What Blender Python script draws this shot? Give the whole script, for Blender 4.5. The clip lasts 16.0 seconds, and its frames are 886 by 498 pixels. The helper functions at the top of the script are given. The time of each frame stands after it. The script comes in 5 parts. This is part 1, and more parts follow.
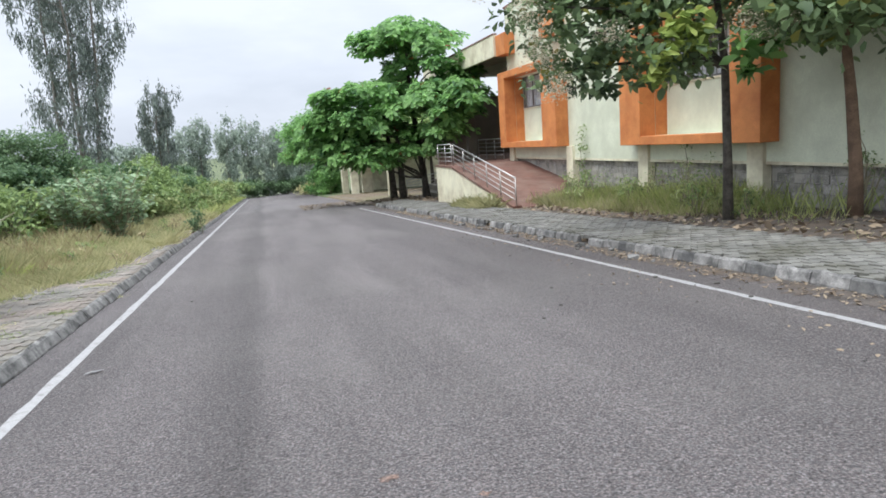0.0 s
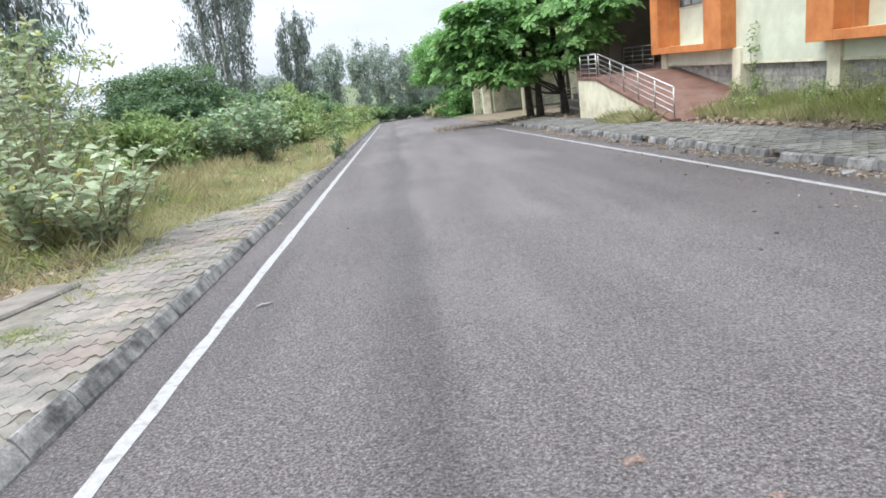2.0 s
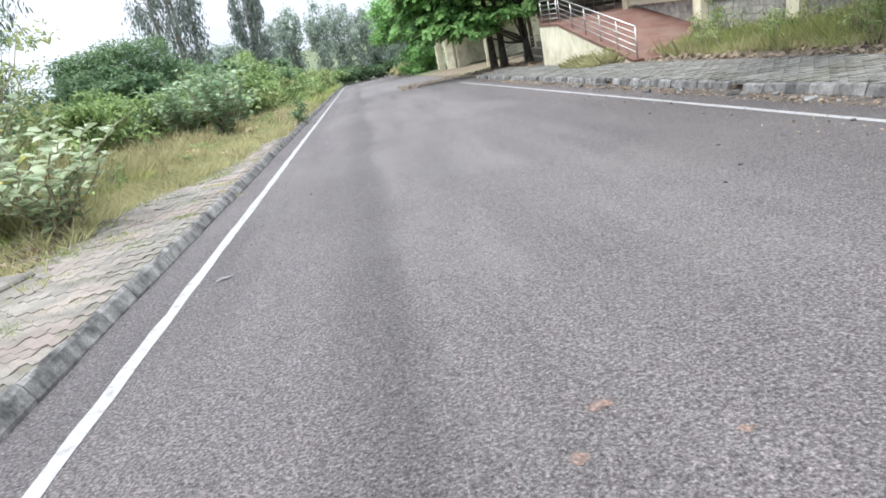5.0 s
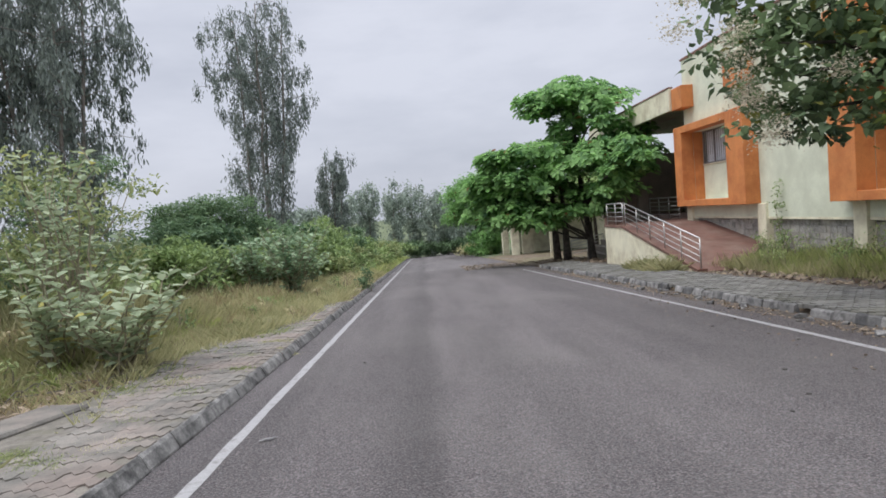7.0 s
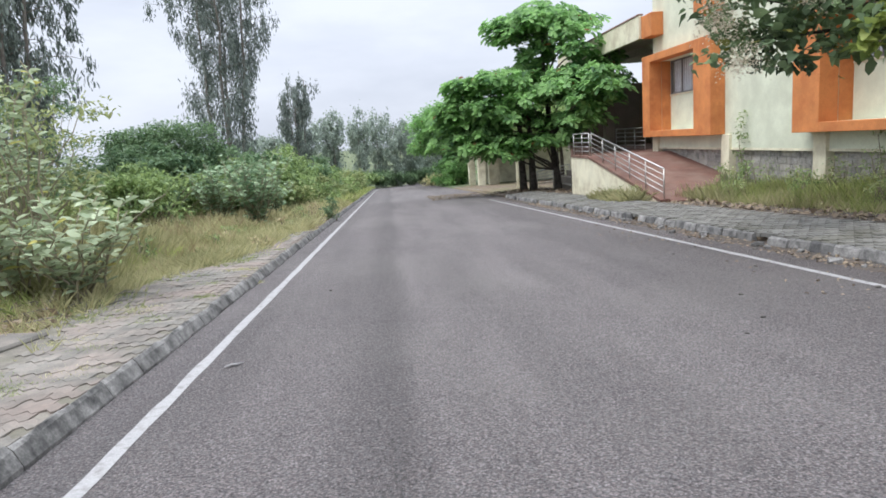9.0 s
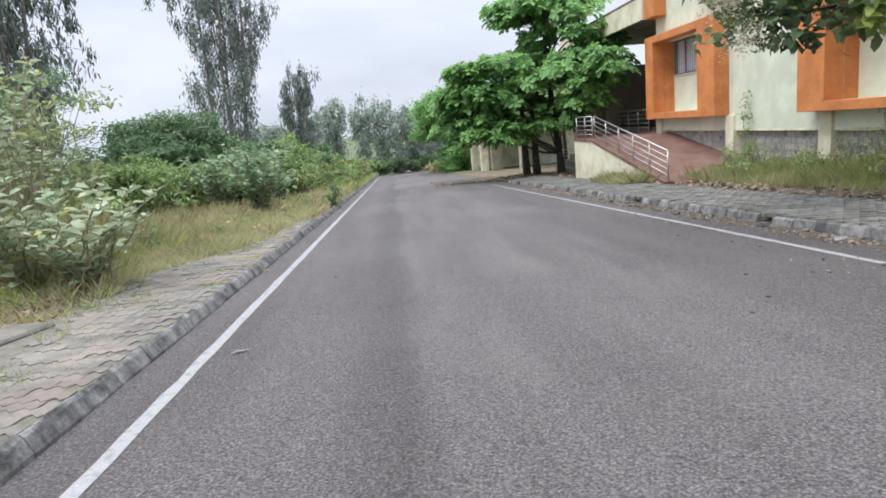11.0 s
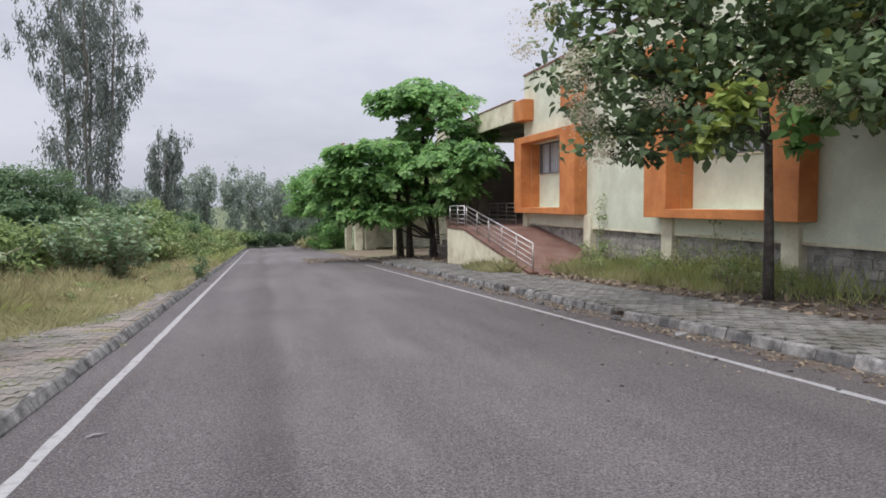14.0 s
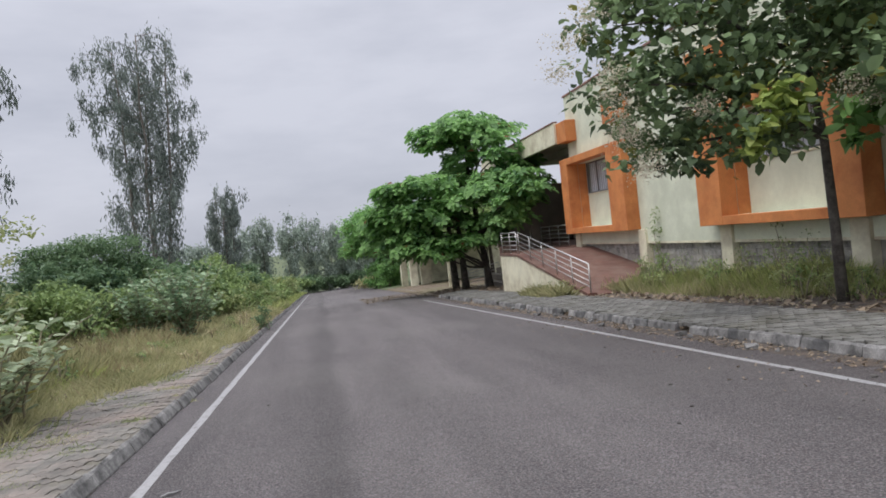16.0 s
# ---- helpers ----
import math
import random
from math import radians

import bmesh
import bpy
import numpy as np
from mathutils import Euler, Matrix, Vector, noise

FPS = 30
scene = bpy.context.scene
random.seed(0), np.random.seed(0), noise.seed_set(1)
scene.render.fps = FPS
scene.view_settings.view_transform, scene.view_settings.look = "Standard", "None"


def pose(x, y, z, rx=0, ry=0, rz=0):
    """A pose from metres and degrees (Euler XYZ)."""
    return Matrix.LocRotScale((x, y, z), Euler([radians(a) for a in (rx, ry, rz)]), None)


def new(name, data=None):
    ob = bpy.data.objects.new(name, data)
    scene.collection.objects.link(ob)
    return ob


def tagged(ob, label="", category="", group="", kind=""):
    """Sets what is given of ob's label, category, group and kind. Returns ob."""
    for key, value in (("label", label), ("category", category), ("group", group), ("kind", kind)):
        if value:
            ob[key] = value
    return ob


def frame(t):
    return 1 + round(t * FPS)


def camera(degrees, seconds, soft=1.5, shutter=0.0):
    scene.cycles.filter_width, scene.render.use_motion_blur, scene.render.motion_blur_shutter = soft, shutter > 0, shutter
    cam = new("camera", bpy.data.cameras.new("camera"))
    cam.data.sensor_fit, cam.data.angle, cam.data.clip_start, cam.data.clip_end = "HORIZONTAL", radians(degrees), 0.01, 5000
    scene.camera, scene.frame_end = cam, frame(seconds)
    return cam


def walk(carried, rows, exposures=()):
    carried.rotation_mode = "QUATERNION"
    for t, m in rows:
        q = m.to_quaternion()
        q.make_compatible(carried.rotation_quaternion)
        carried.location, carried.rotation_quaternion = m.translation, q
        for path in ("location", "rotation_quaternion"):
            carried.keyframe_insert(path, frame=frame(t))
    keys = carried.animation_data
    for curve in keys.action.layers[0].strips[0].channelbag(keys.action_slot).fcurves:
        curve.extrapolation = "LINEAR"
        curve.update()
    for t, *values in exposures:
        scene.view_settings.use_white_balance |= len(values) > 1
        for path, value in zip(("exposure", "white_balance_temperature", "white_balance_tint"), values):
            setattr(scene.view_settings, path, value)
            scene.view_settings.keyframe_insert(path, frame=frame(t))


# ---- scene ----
cam = camera(69.05, 16.0, soft=1.7)
ROWS = [
    (0.0, 0.249, -0.959, 1.647, 80.37, 4.04, -15.21),
    (0.5, 0.131, -0.638, 1.524, 76.97, 3.43, -9.42),
    (1.0, 0.116, -0.231, 1.542, 72.49, 6.58, -14.45),
    (1.5, -0.119, -0.152, 1.552, 72.87, 5.43, -12.91),
    (2.0, -0.089, -0.114, 1.566, 74.47, 7.02, -4.18),
    (2.5, -0.085, -0.172, 1.562, 77.22, 8.52, -7.88),
    (3.0, -0.038, -0.149, 1.561, 75.94, 9.36, -9.15),
    (3.2, -0.017, -0.141, 1.534, 74.45, 8.47, -8.56),
    (5.3, 0.039, 0.024, 1.478, 70.20, 10.90, -7.41),
    (5.5, 0.024, 0.032, 1.495, 70.03, 10.41, -7.47),
    (6.0, 0.036, 0.042, 1.494, 69.81, 8.32, -5.04),
    (6.5, 0.038, -0.002, 1.552, 80.21, 5.88, -4.12),
    (7.0, 0.004, -0.056, 1.570, 86.87, 4.47, -1.34),
    (7.5, 0.025, -0.028, 1.558, 85.48, 3.87, -2.76),
    (8.0, -0.009, -0.009, 1.522, 81.10, 3.50, -3.89),
    (8.5, 0.002, 0.031, 1.519, 78.91, 3.22, -1.76),
    (8.7, -0.002, 0.003, 1.521, 80.66, 3.08, -3.25),
    (10.8, 0.021, -0.004, 1.509, 78.72, 5.67, -6.07),
    (11.0, 0.000, 0.000, 1.499, 79.32, 4.90, -4.12),
    (11.5, 0.012, -0.015, 1.519, 79.26, 6.71, -1.05),
    (12.0, 0.003, -0.016, 1.520, 78.84, 7.25, -0.38),
    (12.5, 0.014, -0.033, 1.521, 79.07, 5.74, -2.00),
    (13.0, -0.076, -0.080, 1.549, 80.63, 6.23, -8.08),
    (13.5, -0.152, -0.168, 1.593, 84.58, 3.18, -6.24),
    (14.0, -0.138, -0.181, 1.590, 85.86, 0.58, -15.16),
    (14.5, -0.189, -0.202, 1.620, 87.42, 2.42, -11.96),
    (15.0, -0.147, -0.189, 1.574, 83.93, -0.27, -11.67),
    (15.5, -0.189, -0.206, 1.580, 83.23, 0.92, -9.66),
    (16.0, -0.069, -0.183, 1.624, 88.81, 6.13, -10.52),
]
EXPO = [(0.0, 0.54, 6400, 6), (0.5, 0.5, 6400, 6), (1.0, 0.65, 6400, 6), (1.5, 0.93, 6400, 6), (2.0, 0.8, 6400, 6), (2.5, 0.6, 6400, 6), (3.2, 0.66, 6400, 6),
        (5.5, 0.97, 6400, 6), (6.0, 0.95, 6400, 6), (6.5, 0.52, 6400, 6), (7.0, 0.07, 6500, 10), (8.0, 0.24, 6600, 12), (8.7, 0.5, 6400, 8), (11.0, 0.48, 6400, 8), (12.5, 0.5, 6400, 8),
        (13.5, 0.2, 6550, 11), (14.5, 0.07, 6620, 12), (15.0, 0.12, 6620, 12), (15.5, 0.28, 6500, 9), (16.0, -0.06, 6550, 11)]
walk(cam, [(t, pose(x, y, z, rx, ry, rz)) for t, x, y, z, rx, ry, rz in ROWS], EXPO)

# ---- overcast daylight ----
SUN_EL, SUN_AZ = 62.0, 250.0
world = bpy.data.worlds.new("overcast_sky")
scene.world = world
world.use_nodes = True
wn, wl = world.node_tree.nodes, world.node_tree.links
wn.clear()


def wnode(kind, **values):
    n = wn.new(kind)
    for key, value in values.items():
        n.inputs[key].default_value = value
    return n


sky = wn.new("ShaderNodeTexSky")
sky.sky_type, sky.sun_disc = "NISHITA", False
sky.sun_elevation, sky.sun_rotation = radians(SUN_EL), radians(SUN_AZ)
sky.air_density, sky.dust_density = 1.0, 3.0
coord = wn.new("ShaderNodeTexCoord")
split = wn.new("ShaderNodeSeparateXYZ")
wl.new(coord.outputs["Generated"], split.inputs[0])
grade = wn.new("ShaderNodeValToRGB")          # overcast: brighter towards the zenith
grade.color_ramp.elements[0].position, grade.color_ramp.elements[0].color = 0.0, (0.57, 0.60, 0.69, 1)
grade.color_ramp.elements[1].position, grade.color_ramp.elements[1].color = 1.0, (2.2, 2.34, 2.6, 1)
mid = grade.color_ramp.elements.new(0.34)
mid.color = (0.64, 0.67, 0.765, 1)
wl.new(split.outputs["Z"], grade.inputs[0])
stretch = wn.new("ShaderNodeMapping")
stretch.inputs["Scale"].default_value = (1.0, 1.0, 3.2)
wl.new(coord.outputs["Generated"], stretch.inputs[0])
cloud = wnode("ShaderNodeTexNoise", Scale=2.3, Detail=6.0, Roughness=0.55)
wl.new(stretch.outputs[0], cloud.inputs["Vector"])
puff = wn.new("ShaderNodeValToRGB")
puff.color_ramp.elements[0].position, puff.color_ramp.elements[0].color = 0.30, (0.84, 0.85, 0.87, 1)
puff.color_ramp.elements[1].position, puff.color_ramp.elements[1].color = 0.62, (1.12, 1.11, 1.10, 1)
wl.new(cloud.outputs["Fac"], puff.inputs[0])
mul = wn.new("ShaderNodeMixRGB")
mul.blend_type = "MULTIPLY"
mul.inputs[0].default_value = 1.0
wl.new(grade.outputs[0], mul.inputs[1])
wl.new(puff.outputs[0], mul.inputs[2])
cover = wn.new("ShaderNodeMixRGB")
cover.inputs[0].default_value = 0.93
skyk = wn.new("ShaderNodeMixRGB")
skyk.blend_type = "MULTIPLY"
skyk.inputs[0].default_value = 1.0
skyk.inputs[2].default_value = (0.12, 0.12, 0.12, 1)
wl.new(sky.outputs[0], skyk.inputs[1])
wl.new(skyk.outputs[0], cover.inputs[1])
wl.new(mul.outputs[0], cover.inputs[2])
bg = wnode("ShaderNodeBackground", Strength=1.0)
wl.new(cover.outputs[0], bg.inputs[0])
wo = wn.new("ShaderNodeOutputWorld")
wl.new(bg.outputs[0], wo.inputs[0])

sun = new("sun", bpy.data.lights.new("sun", "SUN"))
sun.data.energy, sun.data.angle, sun.data.color = 1.4, radians(25), (1.0, 0.97, 0.92)
sun.matrix_world = pose(0, 0, 30, 90 - SUN_EL, 0, -SUN_AZ + 180)


# ---- materials ----
def material(name, base, rough=0.7, grain=8.0, spread=0.25, fine=60.0, bump=0.25, stain=None, stain_scale=0.6, stain_amount=0.5,
             metal=0.0, islands=0.0, objects=0.0, spec=0.4, dist=0.004, streak=0.0):
    """Principled surface: base colour varied by a fine and a coarse noise, stains of a second colour, bump; islands / objects vary it piece by piece."""
    m = bpy.data.materials.new(name)
    m.use_nodes = True
    n, l = m.node_tree.nodes, m.node_tree.links
    p = n["Principled BSDF"]
    tc = n.new("ShaderNodeTexCoord")
    geo = n.new("ShaderNodeNewGeometry")

    def noise_tex(scale, detail=5.0, rough_=0.6):
        t = n.new("ShaderNodeTexNoise")
        t.inputs["Scale"].default_value, t.inputs["Detail"].default_value, t.inputs["Roughness"].default_value = scale, detail, rough_
        l.new(geo.outputs["Position"], t.inputs["Vector"])
        return t

    def mix(mode, fac, a, b):
        x = n.new("ShaderNodeMixRGB")
        x.blend_type = mode
        for sock, v in zip(x.inputs, (fac, a, b)):
            if hasattr(v, "is_linked"):
                l.new(v, sock)
            else:
                sock.default_value = v if isinstance(v, float) else (*v, 1)
        return x.outputs[0]

    def ramp(v, lo, hi, a, b):
        r = n.new("ShaderNodeMapRange")
        r.inputs[1].default_value, r.inputs[2].default_value, r.inputs[3].default_value, r.inputs[4].default_value = lo, hi, a, b
        l.new(v, r.inputs[0])
        return r.outputs[0]

    g1, g2 = noise_tex(grain), noise_tex(fine, 3.0)
    col = mix("MULTIPLY", 1.0, base, ramp(g1.outputs["Fac"], 0.3, 0.7, 1 - spread, 1 + spread))
    col = mix("MULTIPLY", 1.0, col, ramp(g2.outputs["Fac"], 0.3, 0.7, 1 - spread * 0.7, 1 + spread * 0.7))
    if stain:
        st = noise_tex(stain_scale, 6.0, 0.65)
        col = mix("MIX", ramp(st.outputs["Fac"], 0.45, 0.68, 0.0, stain_amount), col, stain)
    if streak:      # wheel tracks: polished and sooty bands along the way of travel
        sep = n.new("ShaderNodeSeparateXYZ")
        l.new(geo.outputs["Position"], sep.inputs[0])
        mp = n.new("ShaderNodeMapping")
        mp.inputs["Scale"].default_value = (0.9, 0.10, 0.1)
        l.new(geo.outputs["Position"], mp.inputs[0])
        sk = n.new("ShaderNodeTexNoise")
        sk.inputs["Scale"].default_value, sk.inputs["Detail"].default_value = 1.6, 3.0
        l.new(mp.outputs[0], sk.inputs["Vector"])
        u = n.new("ShaderNodeMath")
        u.operation = "MULTIPLY_ADD"
        u.inputs[1].default_value = 0.0115
        l.new(sep.outputs["Y"], u.inputs[0])
        l.new(sep.outputs["X"], u.inputs[2])
        w = n.new("ShaderNodeMath")
        w.operation = "MULTIPLY_ADD"
        w.inputs[1].default_value = 0.38
        l.new(sk.outputs["Fac"], w.inputs[0])
        l.new(u.outputs[0], w.inputs[2])
        bands = n.new("ShaderNodeValToRGB")
        els = bands.color_ramp.elements
        els[0].position, els[0].color = 0.0, (0.46, 0.46, 0.47, 1)
        els[1].position, els[1].color = 1.0, (0.42, 0.40, 0.40, 1)
        for at, v in ((0.12, 0.46), (0.19, 0.50), (0.235, 0.47), (0.265, 0.405), (0.292, 0.395), (0.322, 0.525), (0.45, 0.50), (0.52, 0.53), (0.66, 0.49), (0.72, 0.425), (0.80, 0.43)):
            els.new(at).color = (v * 1.01, v, v, 1)
        l.new(ramp(w.outputs[0], -2.385, 6.215, 0.0, 1.0), bands.inputs[0])
        col = mix("MULTIPLY", 1.0, col, bands.outputs[0])
        col = mix("MULTIPLY", 1.0, col, (2.0, 2.0, 2.0))
        chips = n.new("ShaderNodeTexVoronoi")     # single pale and dark chips of the aggregate
        chips.inputs["Scale"].default_value = 85.0
        l.new(geo.outputs["Position"], chips.inputs["Vector"])
        tone = n.new("ShaderNodeSeparateColor")
        l.new(chips.outputs["Color"], tone.inputs[0])
        col = mix("MULTIPLY", 1.0, col, ramp(tone.outputs[0], 0.0, 1.0, 0.72, 1.32))
        hue = mix("MIX", ramp(tone.outputs[1], 0.0, 1.0, 0.0, 1.0), (1.05, 0.98, 0.98), (0.96, 1.0, 1.03))
        col = mix("MULTIPLY", 1.0, col, hue)
        col = mix("MULTIPLY", 1.0, col, ramp(sk.outputs["Fac"], 0.3, 0.7, 1 - streak * 0.5, 1 + streak * 0.5))
    if islands:
        col = mix("MULTIPLY", 1.0, col, ramp(geo.outputs["Random Per Island"], 0, 1, 1 - islands, 1 + islands))
    if objects:
        oi = n.new("ShaderNodeObjectInfo")
        col = mix("MULTIPLY", 1.0, col, ramp(oi.outputs["Random"], 0, 1, 1 - objects, 1 + objects))
    l.new(col, p.inputs["Base Color"])
    p.inputs["Metallic"].default_value = metal
    p.inputs["Specular IOR Level"].default_value = spec
    l.new(ramp(g2.outputs["Fac"], 0.2, 0.8, max(rough - 0.1, 0.03), min(rough + 0.1, 1)), p.inputs["Roughness"])
    if bump:
        b = n.new("ShaderNodeBump")
        b.inputs["Strength"].default_value, b.inputs["Distance"].default_value = bump, dist
        l.new(g2.outputs["Fac"], b.inputs["Height"])
        l.new(b.outputs[0], p.inputs["Normal"])
    return m


def leaf_material(name, dark, light, glow=0.3, rough=0.5, dry=None, dry_share=0.06, patch=0.7):
    """Leaves: colour between dark and light leaf by leaf and clump by clump, some dry; light passes through."""
    m = bpy.data.materials.new(name)
    m.use_nodes = True
    n, l = m.node_tree.nodes, m.node_tree.links
    p = n["Principled BSDF"]
    geo = n.new("ShaderNodeNewGeometry")
    t = n.new("ShaderNodeTexNoise")
    t.inputs["Scale"].default_value, t.inputs["Detail"].default_value = patch, 3.0
    l.new(geo.outputs["Position"], t.inputs["Vector"])
    half = n.new("ShaderNodeMath")
    half.operation = "MULTIPLY_ADD"
    half.inputs[1].default_value, half.inputs[2].default_value = 0.55, -0.02
    l.new(geo.outputs["Random Per Island"], half.inputs[0])
    add = n.new("ShaderNodeMath")
    add.operation = "MULTIPLY_ADD"
    add.inputs[1].default_value = 0.9
    l.new(t.outputs["Fac"], add.inputs[0])
    l.new(half.outputs[0], add.inputs[2])
    r = n.new("ShaderNodeValToRGB")
    r.color_ramp.elements[0].position, r.color_ramp.elements[0].color = 0.30, (*dark, 1)
    r.color_ramp.elements[1].position, r.color_ramp.elements[1].color = 0.92, (*light, 1)
    l.new(add.outputs[0], r.inputs[0])
    out = r.outputs[0]
    if dry:
        x = n.new("ShaderNodeMixRGB")
        c = n.new("ShaderNodeMath")
        c.operation = "LESS_THAN"
        c.inputs[1].default_value = dry_share
        l.new(geo.outputs["Random Per Island"], c.inputs[0])
        l.new(c.outputs[0], x.inputs[0])
        l.new(out, x.inputs[1])
        x.inputs[2].default_value = (*dry, 1)
        out = x.outputs[0]
    l.new(out, p.inputs["Base Color"])
    p.inputs["Roughness"].default_value = rough
    p.inputs["Specular IOR Level"].default_value = 0.35
    tr = n.new("ShaderNodeBsdfTranslucent")
    l.new(out, tr.inputs[0])
    ms = n.new("ShaderNodeMixShader")
    ms.inputs[0].default_value = glow
    l.new(p.outputs[0], ms.inputs[1])
    l.new(tr.outputs[0], ms.inputs[2])
    l.new(ms.outputs[0], n["Material Output"].inputs[0])
    return m


ASPHALT = material("asphalt", (0.118, 0.106, 0.104), 0.85, 56.0, 0.8, 115.0, 1.0, (0.155, 0.143, 0.135), 0.16, 0.7, dist=0.015, streak=0.30)
LINE = material("road_paint", (0.35, 0.34, 0.34), 0.75, 9.0, 0.25, 80.0, 0.5, (0.17, 0.16, 0.155), 9.0, 0.95)
KERB = material("kerb_concrete", (0.215, 0.205, 0.195), 0.88, 7.0, 0.4, 60.0, 0.6, (0.03, 0.029, 0.029), 4.4, 1.0, objects=0.16)
KERB_R = material("painted_kerb", (0.225, 0.216, 0.208), 0.85, 5.0, 0.35, 50.0, 0.7, (0.055, 0.053, 0.053), 4.2, 1.0, objects=0.25)
PAVER_L = material("pale_paver", (0.175, 0.161, 0.142), 0.85, 3.0, 0.35, 60.0, 0.5, (0.25, 0.172, 0.145), 0.75, 0.6, objects=0.12, islands=0.1)
PAVER_R = material("grey_paver", (0.185, 0.178, 0.164), 0.92, 2.6, 0.32, 50.0, 0.5, (0.105, 0.10, 0.078), 1.1, 0.95, objects=0.12, islands=0.1)
SOIL = material("soil", (0.155, 0.115, 0.08), 0.95, 1.5, 0.3, 25.0, 0.8, (0.17, 0.16, 0.075), 0.35, 0.8, dist=0.03)
DIRT = material("leaf_litter_soil", (0.092, 0.077, 0.068), 0.95, 6.0, 0.5, 45.0, 0.9, (0.135, 0.098, 0.072), 2.2, 0.9, dist=0.02)
CREAM = material("cream_wall_paint", (0.665, 0.69, 0.55), 0.78, 1.3, 0.10, 30.0, 0.2, (0.52, 0.535, 0.42), 0.7, 0.75)
# Rain stains, made heavier to carry tree shade on the ramp wall.
CREAM2 = material("cream_trim_paint", (0.72, 0.68, 0.52), 0.78, 1.5, 0.10, 30.0, 0.2, (0.43, 0.36, 0.25), 1.2, 0.75)
ORANGE = material("orange_paint", (0.60, 0.225, 0.075), 0.68, 1.5, 0.14, 30.0, 0.2, (0.42, 0.125, 0.04), 1.3, 0.8)
STONE = material("plinth_stone", (0.30, 0.285, 0.265), 0.95, 5.0, 0.45, 25.0, 0.9, (0.42, 0.385, 0.335), 1.7, 0.95, objects=0.12, islands=0.1, dist=0.02)
MORTAR = material("mortar", (0.36, 0.34, 0.315), 0.95, 3.0, 0.2, 40.0, 0.5)
REDTILE = material("red_floor_tile", (0.155, 0.078, 0.06), 0.65, 1.8, 0.25, 25.0, 0.2, (0.21, 0.145, 0.115), 1.1, 0.85)
COPING = material("brown_coping", (0.27, 0.155, 0.125), 0.8, 3.0, 0.2, 30.0, 0.3, (0.14, 0.10, 0.085), 1.4, 0.7)
STEEL = material("stainless_steel", (0.46, 0.45, 0.44), 0.4, 4.0, 0.08, 60.0, 0.05, metal=0.85)
# Porch walls, columns and steps: the porch's shade is put into this dark colour.
PORCH_SHADE = material("shaded_porch_paint", (0.22, 0.19, 0.16), 0.8, 1.5, 0.12, 30.0, 0.2, (0.30, 0.25, 0.20), 0.7, 0.5)
SOFFIT = material("soffit_paint", (0.50, 0.49, 0.44), 0.85, 1.5, 0.1, 25.0, 0.15, (0.36, 0.35, 0.31), 0.5, 0.5)
CURTAIN = material("curtain_cloth", (0.72, 0.735, 0.77), 0.9, 3.0, 0.12, 60.0, 0.2, islands=0.12)
WINFRAME = material("window_frame_paint", (0.20, 0.19, 0.19), 0.5, 4.0, 0.1, 50.0, 0.1)
BARK_DARK = material("dark_bark", (0.085, 0.074, 0.064), 0.95, 9.0, 0.45, 45.0, 1.0, (0.17, 0.155, 0.13), 5.0, 0.7, dist=0.02)
BARK_BROWN = material("brown_bark", (0.19, 0.125, 0.085), 0.95, 5.0, 0.35, 45.0, 1.0, (0.10, 0.07, 0.05), 3.0, 0.6, dist=0.02)
BARK_PALE = material("pale_bark", (0.19, 0.17, 0.15), 0.9, 4.0, 0.3, 40.0, 0.6, (0.16, 0.13, 0.11), 1.8, 0.6, dist=0.01)
STEM = material("shrub_stem", (0.25, 0.22, 0.15), 0.9, 6.0, 0.25, 50.0, 0.4)
L_BADAM = leaf_material("badam_leaf", (0.06, 0.15, 0.058), (0.31, 0.53, 0.18), 0.5, 0.5, (0.26, 0.11, 0.05), 0.006)
L_TEAK = leaf_material("teak_leaf", (0.045, 0.075, 0.045), (0.265, 0.365, 0.18), 0.36, 0.55, (0.24, 0.24, 0.06), 0.05)
L_TEAK_LIGHT = leaf_material("young_teak_leaf", (0.16, 0.27, 0.07), (0.46, 0.53, 0.16), 0.35, 0.5)
L_PANICLE = leaf_material("dry_panicle", (0.42, 0.37, 0.28), (0.70, 0.64, 0.51), 0.5, 0.9)
L_EUC = leaf_material("eucalyptus_leaf", (0.08, 0.10, 0.092), (0.25, 0.29, 0.255), 0.32, 0.5)
L_ACACIA = leaf_material("acacia_leaf", (0.065, 0.13, 0.068), (0.23, 0.33, 0.17), 0.38, 0.55)
L_CAL = leaf_material("calotropis_leaf", (0.21, 0.28, 0.16), (0.50, 0.56, 0.38), 0.38, 0.55, (0.50, 0.46, 0.14), 0.03)
L_CALFAR = leaf_material("dark_calotropis_leaf", (0.095, 0.18, 0.095), (0.40, 0.51, 0.32), 0.35, 0.5)
L_BUSH = leaf_material("bush_leaf", (0.085, 0.145, 0.055), (0.33, 0.43, 0.165), 0.38, 0.55)
L_TALL = leaf_material("light_shrub_leaf", (0.14, 0.19, 0.07), (0.40, 0.44, 0.20), 0.4, 0.55)
# Distance haze is mixed into this paler grey-green leaf colour.
L_FAR_HAZED = leaf_material("hazed_far_leaf", (0.18, 0.225, 0.195), (0.42, 0.48, 0.40), 0.35, 0.7)
L_GRASS = leaf_material("dry_grass", (0.29, 0.30, 0.14), (0.62, 0.58, 0.34), 0.4, 0.75, patch=0.6)
L_GREEN = leaf_material("green_grass", (0.22, 0.29, 0.085), (0.56, 0.60, 0.25), 0.5, 0.6, patch=0.5)
